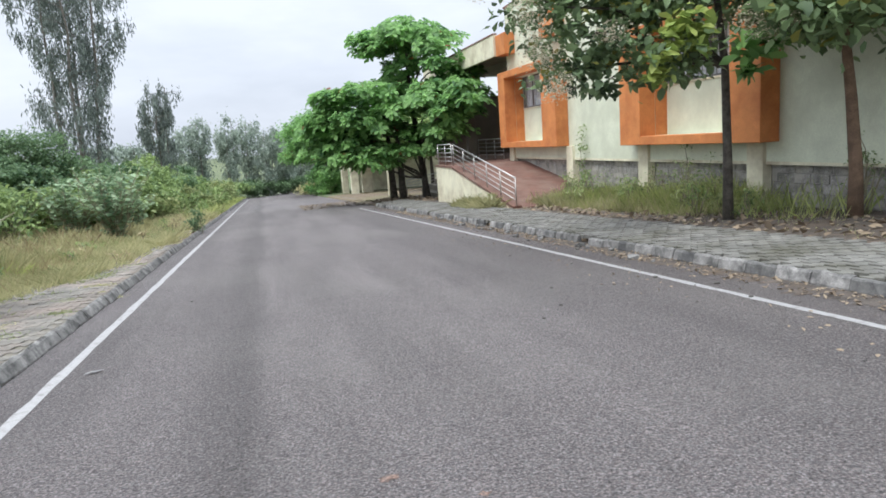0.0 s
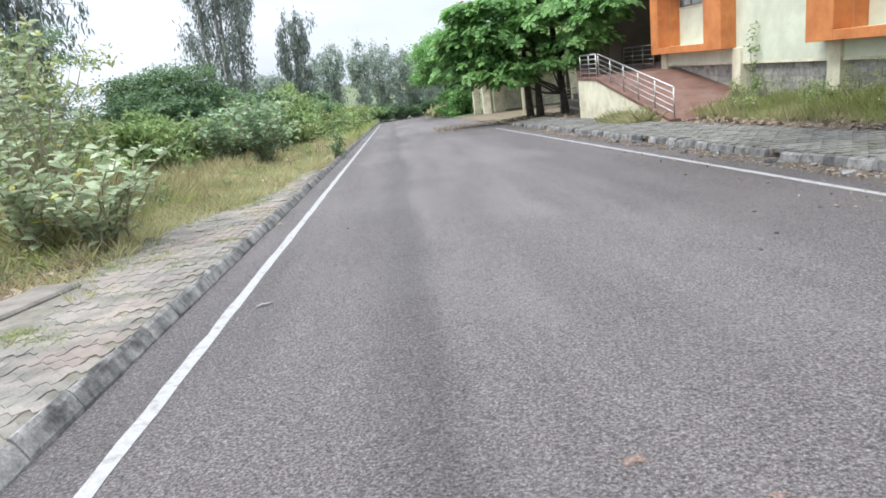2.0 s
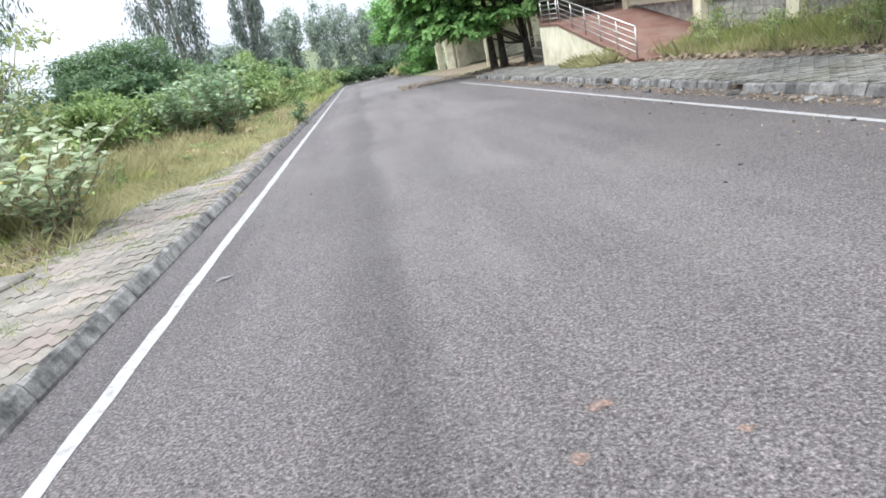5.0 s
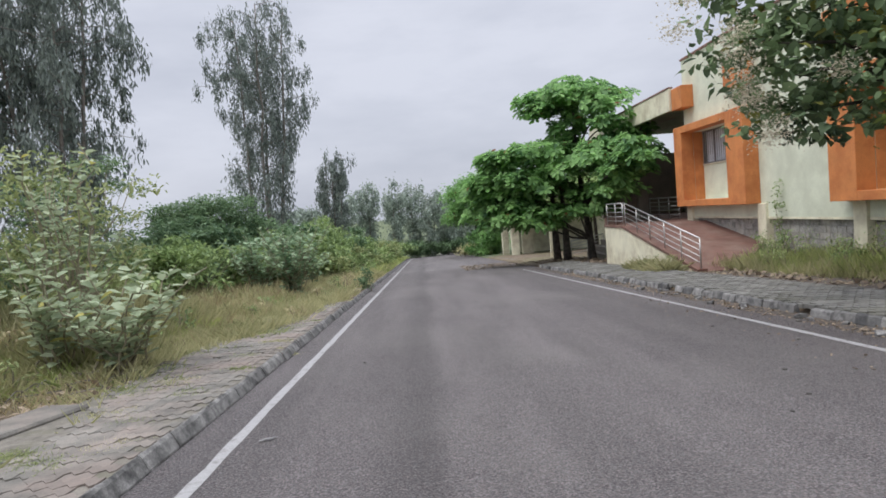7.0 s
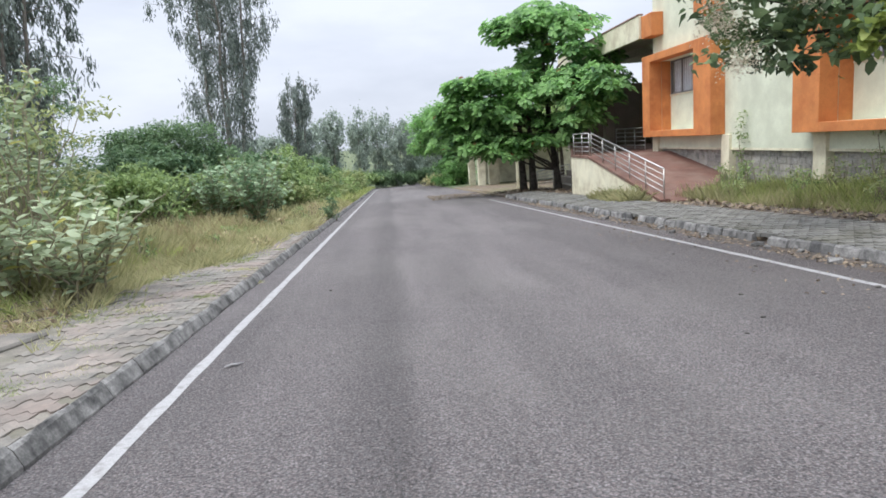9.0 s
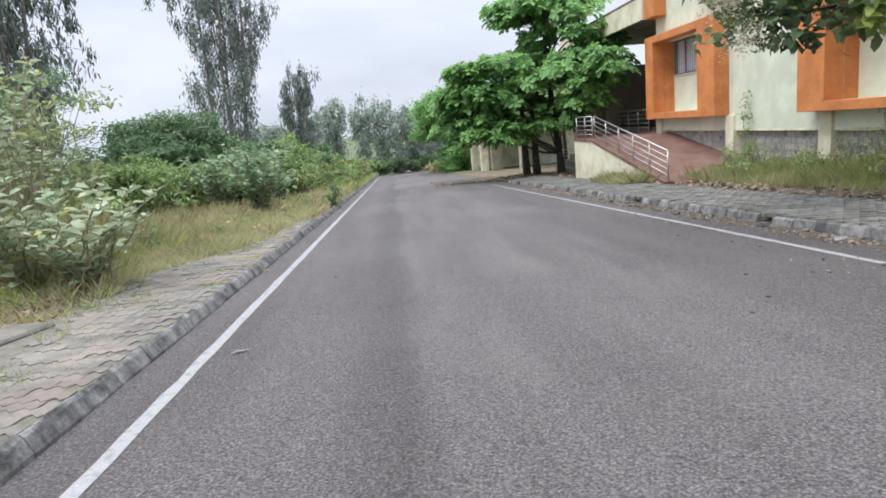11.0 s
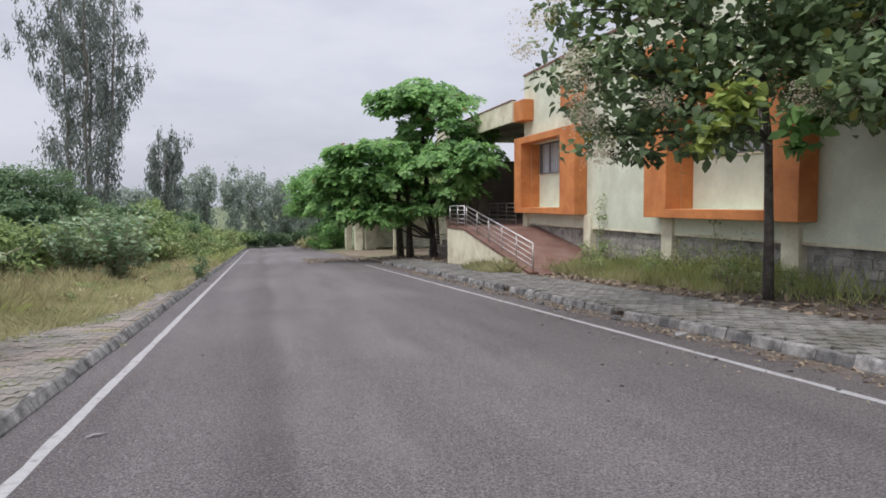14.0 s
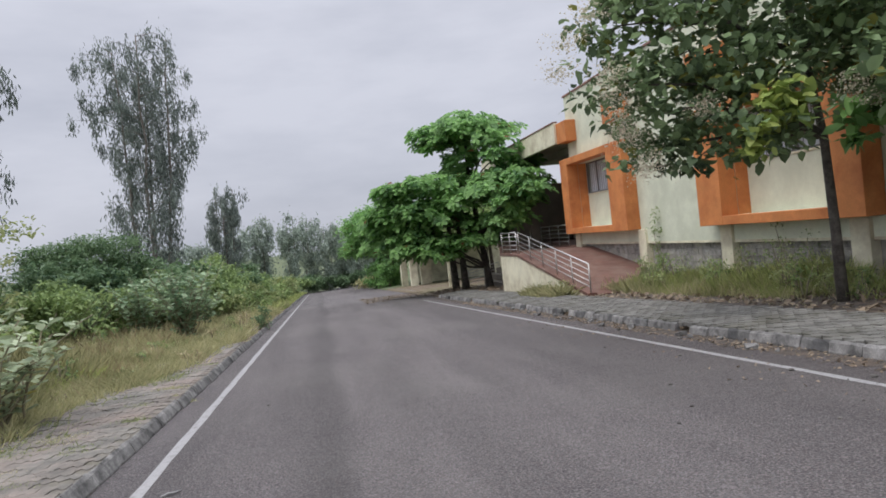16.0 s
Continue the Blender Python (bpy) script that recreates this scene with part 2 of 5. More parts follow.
L_STRAW = leaf_material("straw_grass", (0.31, 0.25, 0.14), (0.58, 0.49, 0.31), 0.3, 0.8)
L_DRY = leaf_material("fallen_leaf", (0.12, 0.085, 0.06), (0.33, 0.26, 0.185), 0.1, 0.85)


# ---- mesh helpers ----
def link_mesh(name, verts, faces, mat, parent=None):
    me = bpy.data.meshes.new(name)
    me.from_pydata(verts, [], faces)
    me.materials.append(mat)
    ob = new(name, me)
    ob.parent = parent
    return ob


def part(name, bm, mat, parent=None, label="", smooth=False):
    me = bpy.data.meshes.new(name)
    if smooth:
        for f in bm.faces:
            f.smooth = True
    bm.normal_update()
    bm.to_mesh(me)
    bm.free()
    me.materials.append(mat)
    ob = new(name, me)
    ob.parent = parent
    if label:
        ob["label"] = label
    return ob


def empty(name, x=0, y=0, z=0):
    ob = new(name)
    ob.location = (x, y, z)
    ob.empty_display_size = 0.2
    return ob


def child_at(ob, parent):
    """Parent built in world coordinates: keep it where it is."""
    ob.parent = parent
    ob.matrix_parent_inverse = Matrix.Translation(parent.location).inverted()
    return ob


def box(bm, x0, x1, y0, y1, z0, z1, bevel=0.0):
    ret = bmesh.ops.create_cube(bm, size=1.0)
    for v in ret["verts"]:
        v.co = Vector(((x0 + x1) / 2 + v.co.x * (x1 - x0), (y0 + y1) / 2 + v.co.y * (y1 - y0), (z0 + z1) / 2 + v.co.z * (z1 - z0)))
    if bevel:
        edges = list({e for v in ret["verts"] for e in v.link_edges})
        bmesh.ops.bevel(bm, geom=edges, offset=bevel, segments=1, affect="EDGES")


def box_part(name, dims, mat, parent, bevel=0.0, label=""):
    bm = bmesh.new()
    box(bm, *dims, bevel=bevel)
    ob = part(name, bm, mat, None, label)
    return child_at(ob, parent) if parent else ob


def prism_part(name, outline, axis, a, b, mat, parent, label=""):
    """An outline of (u, v) swept along x (u=y, v=z) or along y (u=x, v=z) or z (u=x, v=y) from a to b."""
    put = {"x": lambda u, v, w: (w, u, v), "y": lambda u, v, w: (u, w, v), "z": lambda u, v, w: (u, v, w)}[axis]
    n = len(outline)
    verts = [put(u, v, a) for u, v in outline] + [put(u, v, b) for u, v in outline]
    faces = [tuple(range(n)), tuple(range(2 * n - 1, n - 1, -1))] + [(i, i + n, (i + 1) % n + n, (i + 1) % n) for i in range(n)]
    bm = bmesh.new()
    vs = [bm.verts.new(v) for v in verts]
    for f in faces:
        bm.faces.new([vs[i] for i in f])
    bmesh.ops.recalc_face_normals(bm, faces=bm.faces)
    ob = part(name, bm, mat, None, label)
    return child_at(ob, parent) if parent else ob


def tube(bm, pts, radii, sides=8):
    rings = []
    for i, p in enumerate(pts):
        p = Vector(p)
        d = (Vector(pts[min(i + 1, len(pts) - 1)]) - Vector(pts[max(i - 1, 0)])).normalized()
        a = d.orthogonal().normalized() if abs(d.z) < 0.5 else d.cross(Vector((0.0, 1.0, 0.0))).normalized()
        b = d.cross(a)
        rings.append([bm.verts.new(p + (a * math.cos(2 * math.pi * k / sides) + b * math.sin(2 * math.pi * k / sides)) * radii[i]) for k in range(sides)])
    for r0, r1 in zip(rings, rings[1:]):
        for k in range(sides):
            f = bm.faces.new((r0[k], r0[(k + 1) % sides], r1[(k + 1) % sides], r1[k]))
            f.smooth = True
    bm.faces.new(rings[0][::-1])
    bm.faces.new(rings[-1])


def leaves_np(pos, way, up, length, width, droop=0.15, fold=0.2, broad=0.55):
    """Folded leaves of two quads on a shared midrib: base, two side points a side, tip. Returns verts (N*6,3) and faces."""
    way = way / np.linalg.norm(way, axis=1, keepdims=True)
    side = np.cross(way, up)
    side /= np.linalg.norm(side, axis=1, keepdims=True) + 1e-9
    nor = np.cross(side, way)
    L, W = length[:, None], width[:, None]
    down = np.array([0, 0, -1.0])
    q = [pos,
         pos + way * L * 0.35 + side * W * 0.5 + nor * W * fold,
         pos + way * L * (0.3 + broad * 0.8) + side * W * 0.42 + nor * W * fold + down * L * droop * 0.5,
         pos + way * L + down * L * droop,
         pos + way * L * (0.3 + broad * 0.8) - side * W * 0.42 + nor * W * fold + down * L * droop * 0.5,
         pos + way * L * 0.35 - side * W * 0.5 + nor * W * fold]
    return np.stack(q, 1)


def leaf_mesh(name, verts6, mat, parent=None):
    n = len(verts6)
    me = bpy.data.meshes.new(name)
    v = verts6.astype(np.float32).reshape(-1, 3)
    me.vertices.add(len(v))
    me.vertices.foreach_set("co", v.ravel())
    base = np.arange(n, dtype=np.int32)[:, None] * 6
    loops = np.concatenate([base + np.array([[0, 1, 2, 3]]), base + np.array([[0, 3, 4, 5]])], 1).ravel()
    me.loops.add(len(loops))
    me.loops.foreach_set("vertex_index", loops.astype(np.int32))
    me.polygons.add(2 * n)
    me.polygons.foreach_set("loop_start", np.arange(0, 8 * n, 4, dtype=np.int32))
    me.update(calc_edges=True)
    me.materials.append(mat)
    ob = new(name, me)
    if parent:
        child_at(ob, parent)
    return ob


def broad_mesh(name, pos, way, up, length, width, rng, mat, parent):
    """Broad ovate leaves, bent along the midrib and cupped unevenly on either side of it."""
    way = way / np.linalg.norm(way, axis=1, keepdims=True)
    side = np.cross(way, up)
    side /= np.linalg.norm(side, axis=1, keepdims=True) + 1e-9
    nor = np.cross(side, way)
    n = len(pos)
    L, W = length[:, None], width[:, None]
    bend_ = rng.uniform(-0.05, 0.40, (n, 1))
    cup = rng.uniform(-0.15, 0.35, (n, 4, 1))
    mid = [pos + way * L * t - nor * L * bend_ * t * t for t in (0.0, 0.36, 0.72, 1.0)]
    v = np.stack([mid[0], mid[1], mid[2], mid[3],
                  mid[1] - way * L * 0.06 + side * W * 0.50 + nor * W * cup[:, 0], mid[2] + side * W * 0.40 + nor * W * cup[:, 1],
                  mid[1] - way * L * 0.06 - side * W * 0.50 + nor * W * cup[:, 2], mid[2] - side * W * 0.40 + nor * W * cup[:, 3]], 1)
    shape = [(0, 4, 1), (0, 1, 6), (1, 4, 5, 2), (1, 2, 7, 6), (2, 5, 3), (2, 3, 7)]
    faces = [tuple(8 * i + k for k in f) for i in range(n) for f in shape]
    ob = link_mesh(name, v.reshape(-1, 3).tolist(), faces, mat)
    for poly in ob.data.polygons:
        poly.use_smooth = True
    return child_at(ob, parent) if parent else ob


def unit(rng, n):
    v = rng.normal(size=(n, 3))
    return v / np.linalg.norm(v, axis=1, keepdims=True)


def clumps(rng, blobs, per_volume, shell=0.55, sub=0.35, per_sub=26, least=30):
    """Leaf places: each blob (x, y, z, rx, ry, rz) is filled with small clumps near its skin, each clump with leaves."""
    out, mids = [], []
    for x, y, z, rx, ry, rz in blobs:
        n = max(least, int(per_volume * (rx * ry * rz) ** 0.667))
        k = max(2, n // per_sub)
        u = unit(rng, k) * (shell + (1 - shell) * rng.random((k, 1))) * np.array([rx, ry, rz])
        u[:, 2] *= np.where(u[:, 2] < 0, 0.75, 1.0)
        c = u + np.array([x, y, z])
        mids.append(c)
        size = sub * rng.uniform(0.6, 1.35, (k, 1, 1))
        p = c[:, None, :] + rng.normal(size=(k, per_sub, 3)) * size * np.array([1.0, 1.0, 0.55])
        out.append(p.reshape(-1, 3))
    return np.concatenate(out), np.concatenate(mids)


def crown(name, rng, blobs, per_volume, length, mat, parent, width=0.45, sub=0.35, per_sub=26, droop=0.25, hang=0.0, flat=0.4, shell=0.55, broad=False):
    p, mids = clumps(rng, blobs, per_volume, shell, sub, per_sub)
    n = len(p)
    way = unit(rng, n)
    way[:, 2] = way[:, 2] * (1 - flat) - hang
    up = unit(rng, n) * 0.5 + np.array([0, 0, 1.0])
    ln = length * rng.uniform(0.6, 1.3, n)
    if broad:
        return broad_mesh(name, p, way, up, ln, ln * width * rng.uniform(0.8, 1.2, n), rng, mat, parent), mids
    return leaf_mesh(name, leaves_np(p, way, up, ln, ln * width * rng.uniform(0.8, 1.2, n), droop), mat, parent), mids


def rosettes(name, rng, blobs, per_area, leaf, mat, parent, count=9):
    """Tiers of leaf whorls: each blob is a plate set with rosettes of broad-tipped leaves on its upper side and rim, a few below."""
    pos, way, up, ln = [], [], [], []
    for x, y, z, rx, ry, rz in blobs:
        k = max(8, int(per_area * rx * ry * (1 + rz)))
        a, r = rng.uniform(0, 2 * math.pi, k), rng.random(k) ** 0.5
        r = r * (0.86 + 0.16 * np.sin(3 * a + x) + 0.10 * np.sin(5 * a + y))
        h = np.sqrt(np.clip(1 - r * r, 0, 1)) * rng.uniform(0.1, 1.0, k) * np.where(rng.random(k) < 0.28, -0.7, 1.0)
        c = np.stack([x + rx * r * np.cos(a), y + ry * r * np.sin(a), z + rz * h + rng.normal(size=k) * 0.07], 1)
        axis = np.stack([0.75 * r * np.cos(a), 0.75 * r * np.sin(a), np.ones(k)], 1) + rng.normal(size=(k, 3)) * 0.32
        flat1 = np.cross(axis, np.array([0.31, 0.83, 0.11]))
        flat1 /= np.linalg.norm(flat1, axis=1, keepdims=True)
        flat2 = np.cross(axis / np.linalg.norm(axis, axis=1, keepdims=True), flat1)
        size = leaf * rng.uniform(0.7, 1.25, k)
        turn = rng.uniform(0, 2 * math.pi, k)
        for j in range(count):
            t = turn + j * 2.4
            lift = 0.15 + 0.5 * (j / count) ** 1.5
            d = flat1 * np.cos(t)[:, None] + flat2 * np.sin(t)[:, None] + axis * (lift - 0.35 * rng.random(k))[:, None]
            pos.append(c)
            way.append(d)
            up.append(axis)
            ln.append(size * rng.uniform(0.75, 1.15, k) * (1.0 - 0.35 * j / count))
    pos, way, up, ln = (np.concatenate(v) for v in (pos, way, up, ln))
    way = way / np.linalg.norm(way, axis=1, keepdims=True)
    side = np.cross(way, up)
    side /= np.linalg.norm(side, axis=1, keepdims=True) + 1e-9
    nor = np.cross(side, way)
    L, down = ln[:, None], np.array([0, 0, -1.0])
    q = [pos,
         pos + way * L * 0.5 + side * L * 0.17 + nor * L * 0.05,
         pos + way * L * 0.84 + side * L * 0.26 + nor * L * 0.06 + down * L * 0.08,
         pos + way * L + down * L * 0.16,
         pos + way * L * 0.84 - side * L * 0.26 + nor * L * 0.06 + down * L * 0.08,
         pos + way * L * 0.5 - side * L * 0.17 + nor * L * 0.05]
    mids = np.array([b[:3] for b in blobs]) + rng.normal(size=(len(blobs), 3)) * np.array([b[3:] for b in blobs]) * 0.4
    return leaf_mesh(name, np.stack(q, 1), mat, parent), mids


def limb(rng, bm, a, b, r0, r1, sag=0.1, steps=5, sides=6):
    a, b = Vector(a), Vector(b)
    n = (b - a).length
    pts = []
    for i in range(steps + 1):
        t = i / steps
        j = Vector(rng.normal(size=3)) * n * 0.025 * (1 if 0 < i < steps else 0)
        pts.append(a.lerp(b, t) + j + Vector((0, 0, sag * n * math.sin(math.pi * t))))
    tube(bm, pts, [r0 + (r1 - r0) * i / steps for i in range(steps + 1)], sides)
    return pts


# ---- the lie of the land ----
def plane_z(x, y):
    """The road's surface: it falls away from the first place at five in a hundred, and levels out far off."""
    yy = np.minimum(y, 110.0) + 40.0 * (1 - np.exp(-np.maximum(y - 110.0, 0.0) / 40.0)) * 0.6
    yy = np.maximum(yy, -60.0)
    return 0.0019 * np.clip(x, -60, 60) - 0.0491 * yy


def gz(x, y):
    return float(plane_z(np.float64(x), np.float64(y)))


def bend(y):
    """How far the road swings to the right beyond the straight."""
    return 0.006 * np.maximum(y - 85.0, 0.0) ** 2 - 0.0115 * y


LEFT_LINE, RIGHT_LINE, LEFT_KERB, RIGHT_KERB = -1.77, 5.05, -2.225, 6.02


def verge_rise(x, y):
    """Height of the soil over the road's plane."""
    d = x - bend(y)
    left = np.clip((LEFT_KERB - 0.12 - d) / 0.05, 0, 1) * 0.11 + np.clip((-4.2 - d) / 6, 0, 1) * 0.35 - np.clip((-12 - d) / 30, 0, 1) * 2.0
    right = np.clip((d - RIGHT_KERB - 0.1) / 0.05, 0, 1) * 0.13 + np.clip((d - 6.2) / 1.75, 0, 1) * 0.10 - np.clip((d - 8.0) / 0.4, 0, 1) * 0.03
    bumps = 0.05 * np.sin(x * 1.7 + y * 0.6) * np.sin(y * 1.1 - x * 0.4) + 0.035 * np.sin(3.1 * x) * np.sin(2.7 * y + 1)
    return -0.06 + left + right + bumps * np.clip((-3.9 - d) / 1.0, 0, 1)


def soil_z(x, y):
    return float(plane_z(np.float64(x), np.float64(y)) + verge_rise(np.float64(x), np.float64(y)))


xs = np.unique(np.concatenate([np.linspace(-1500, -60, 16), np.linspace(-60, -14, 24), np.arange(-14, -2.0, 0.22), [-2.55, -2.42, -2.37, -2.3], np.arange(-1.5, 6.0, 1.5), [6.1, 6.14, 6.2, 6.5], np.arange(7.0, 13, 0.5), np.linspace(14, 60, 16), np.linspace(60, 1500, 16)]))
ys = np.unique(np.concatenate([np.linspace(-1500, -20, 12), np.arange(-20, 0, 2.0), np.arange(0, 30, 0.4), np.arange(30, 120, 2.0), np.linspace(120, 400, 20), np.linspace(400, 2500, 10)]))
gx_, gy_ = np.meshgrid(xs, ys)
sx = gx_ + np.where(np.abs(gx_) < 60, bend(np.minimum(gy_, 110)), 0)
hz = plane_z(sx, gy_) + verge_rise(sx, gy_)
nx = len(xs)
ground = link_mesh("ground", np.stack([sx, gy_, hz], -1).reshape(-1, 3).tolist(),
                   [(j * nx + i, j * nx + i + 1, (j + 1) * nx + i + 1, (j + 1) * nx + i) for j in range(len(ys) - 1) for i in range(nx - 1)], SOIL)
ground.data.materials.append(DIRT)
ground.data.materials.append(material("far_meadow", (0.12, 0.14, 0.065), 0.95, 0.8, 0.35, 6.0, 0.5, (0.075, 0.10, 0.05), 0.12, 0.9))
for poly in ground.data.polygons:
    poly.use_smooth = True
    if 6.3 < poly.center.x < 40 and -20 < poly.center.y < 36:      # bare earth and leaf mould by the hall
        poly.material_index = 1
    elif poly.center.y > 62 or abs(poly.center.x) > 22:
        poly.material_index = 2
tagged(ground, "brown soil with thin grass beside the road", "ground", kind="structure")


def strip(name, offset_a, offset_b, y0, y1, step, lift, mat, edge_noise=0.0):
    n = int((y1 - y0) / step) + 1
    rng = np.random.default_rng(3)
    verts, faces = [], []
    for i in range(n):
        y = y0 + (y1 - y0) * i / (n - 1)
        for k, o in enumerate((offset_a, (offset_a + offset_b) / 2, offset_b)):
            x = o + float(bend(y)) + (rng.normal() * edge_noise if k != 1 else 0)
            verts.append((x, y, gz(x, y) + lift))
        if i:
            b = 3 * i
            faces += [(b - 3, b - 2, b + 1, b), (b - 2, b - 1, b + 2, b + 1)]
    return link_mesh(name, verts, faces, mat)


road = strip("road", LEFT_KERB - 0.02, RIGHT_KERB + 0.03, -30, 130, 1.0, 0.0, ASPHALT)
tagged(road, "worn grey asphalt road surface, dry and empty", "road", kind="structure")
tagged(strip("road_line", LEFT_LINE - 0.05, LEFT_LINE + 0.06, -20, 112, 0.35, 0.004, LINE, 0.006), "worn white painted edge line on asphalt", "road line", kind="structure")
tagged(strip("road_line", RIGHT_LINE - 0.052, RIGHT_LINE + 0.052, -20, 33, 0.35, 0.004, LINE, 0.006), "worn white painted edge line on asphalt", "road line", kind="structure")


# ---- the hall ----
WALL_X, FRONT_X, CORNER_Y, NEAR_Y, ROOF_Z, FLOOR_Z = 11.22, 10.70, 27.45, -6.0, 7.22, 0.50
BACK_X = 27.0
hall = tagged(empty("hall_building", 18, 12, -0.6), "cream painted hall with orange window frames and grey stone plinth", "building")
REC = 11.60   # plane of the windows
FRAMES = [(21.42, 22.68, 26.62, 27.40), (11.05, 12.05, 15.80, 16.90)]   # near outer, near inner, far inner, far outer
Z0, Z1, Z2, Z3 = 1.09, 1.34, 4.12, 4.40
PLINTH_Z = 0.62


def wall_piece(y0, y1, z0, z1, name="wall", x0=WALL_X, x1=REC + 0.16, mat=CREAM):
    return box_part(name, (x0, x1, y0, y1, z0, z1), mat, hall)


edge = NEAR_Y
for ya, yb, yc, yd in sorted(FRAMES):
    wall_piece(edge, yb, PLINTH_Z, ROOF_Z)
    wall_piece(yb, yc, PLINTH_Z, Z1)
    wall_piece(yb, yc, Z2, ROOF_Z)
    edge = yc
wall_piece(edge, CORNER_Y, PLINTH_Z, ROOF_Z)
box_part("end_wall", (REC + 0.16, BACK_X, CORNER_Y - 0.25, CORNER_Y - 0.003, FLOOR_Z - 1.9, ROOF_Z), CREAM, hall)
box_part("end_wall", (REC + 0.16, BACK_X, NEAR_Y + 0.003, NEAR_Y + 0.25, -0.6, ROOF_Z), CREAM, hall)
box_part("back_wall", (BACK_X - 0.25, BACK_X - 0.003, NEAR_Y + 0.25, CORNER_Y - 0.25, -1.5, ROOF_Z), CREAM, hall)
box_part("roof", (WALL_X + 0.2, BACK_X - 0.2, NEAR_Y + 0.2, CORNER_Y - 0.2, 6.55, 6.75), SOFFIT, hall)
box_part("parapet_cap", (WALL_X - 0.05, WALL_X + 0.3, NEAR_Y, CORNER_Y + 0.05, ROOF_Z + 0.002, ROOF_Z + 0.09), COPING, hall, 0.01)
box_part("parapet_cap", (WALL_X + 0.31, BACK_X, CORNER_Y - 0.3, CORNER_Y + 0.05, ROOF_Z + 0.002, ROOF_Z + 0.09), COPING, hall, 0.01)
plinth = box_part("plinth", (WALL_X + 0.16, REC + 0.1, NEAR_Y, CORNER_Y, -2.2, PLINTH_Z), MORTAR, hall, label="grey stone block plinth")
PILASTERS = [27.15, 21.25, 16.35, 11.70, 6.95, 2.1, -2.7]
for y in PILASTERS:
    box_part("pilaster", (WALL_X - 0.10, WALL_X + 0.16, y - 0.26, y + 0.26, gz(11, y) - 0.3, Z0 - 0.004), CREAM2, hall, 0.012)
# a thin drip band over the plinth
box_part("band", (WALL_X - 0.012, WALL_X - 0.001, NEAR_Y, CORNER_Y, PLINTH_Z - 0.05, PLINTH_Z + 0.02), CREAM2, hall)


def orange_frame(ya, yb, yc, yd):
    s = box_part("window_surround", (FRONT_X + 0.003, WALL_X - 0.002, yb, yc, Z2, Z3 - 0.003), ORANGE, hall, 0.01, "orange painted concrete window surround")
    box_part("jamb", (FRONT_X, WALL_X - 0.002, ya, yb, Z0, Z3), ORANGE, s, 0.012)
    box_part("jamb", (FRONT_X, WALL_X - 0.002, yc, yd, Z0, Z3), ORANGE, s, 0.012)
    box_part("sill", (FRONT_X + 0.003, WALL_X - 0.002, yb, yc, Z0 + 0.003, Z1), ORANGE, s, 0.01)
    # the reveals go on into the wall
    box_part("reveal", (WALL_X, REC, yc - 0.012, yc - 0.001, Z1, Z2), ORANGE, s)
    box_part("reveal", (WALL_X, REC, yb + 0.001, yb + 0.012, Z1, Z2), ORANGE, s)
    sill_z = 2.72
    box_part("panel", (REC, REC + 0.15, yb + 0.001, yc - 0.001, Z1 - 0.05, sill_z), CREAM, hall)
    w = tagged(empty("window_1", REC, (yb + yc) / 2, sill_z), "barred window with pale curtains behind glass", "window", kind="structure")
    n = 4
    box_part("window_sill", (REC - 0.04, REC + 0.1, yb + 0.02, yc - 0.02, sill_z + 0.002, sill_z + 0.05), CREAM2, w, 0.006)
    step = (yc - yb - 0.04) / n
    for i in range(n + 1):
        y = yb + 0.02 + i * step
        box_part("mullion", (REC + 0.02, REC + 0.08, y - 0.03, y + 0.03, sill_z + 0.052, Z2), WINFRAME, w)
    box_part("top_rail", (REC + 0.025, REC + 0.078, yb + 0.05, yc - 0.05, Z2 - 0.06, Z2 - 0.003), WINFRAME, w)
    box_part("bottom_rail", (REC + 0.025, REC + 0.078, yb + 0.05, yc - 0.05, sill_z + 0.055, sill_z + 0.11), WINFRAME, w)
    for i in range(n):
        y0 = yb + 0.05 + i * step
        for k in range(5):
            y = y0 + (k + 0.5) * (step - 0.06) / 5
            box_part("bar", (REC + 0.005, REC + 0.018, y - 0.007, y + 0.007, sill_z + 0.06, Z2 - 0.02), WINFRAME, w)
    # curtain: a folded sheet
    m = 120
    verts, faces = [], []
    for i in range(m + 1):
        y = yb + 0.03 + (yc - yb - 0.06) * i / m
        x = REC + 0.17 + 0.03 * math.sin(i * 0.9) + 0.012 * math.sin(i * 2.3)
        verts += [(x, y, sill_z), (x + 0.01 * math.sin(i * 0.4), y, Z2 + 0.1)]
        if i:
            b = 2 * i
            faces.append((b - 2, b - 1, b + 1, b))
    cu = child_at(link_mesh("curtain", verts, faces, CURTAIN), w)
    cu["label"] = "pale grey-blue curtain"
    return w


for fr in FRAMES:
    orange_frame(*fr)
    for y0, y1 in ((fr[0], fr[1]), (fr[2] - 0.3, fr[3] + 0.05)):
        box_part("orange_block", (FRONT_X + 0.02, WALL_X - 0.002, y0 + 0.05, y1, 5.16, 6.06), ORANGE, hall, 0.012, "projecting orange concrete block")

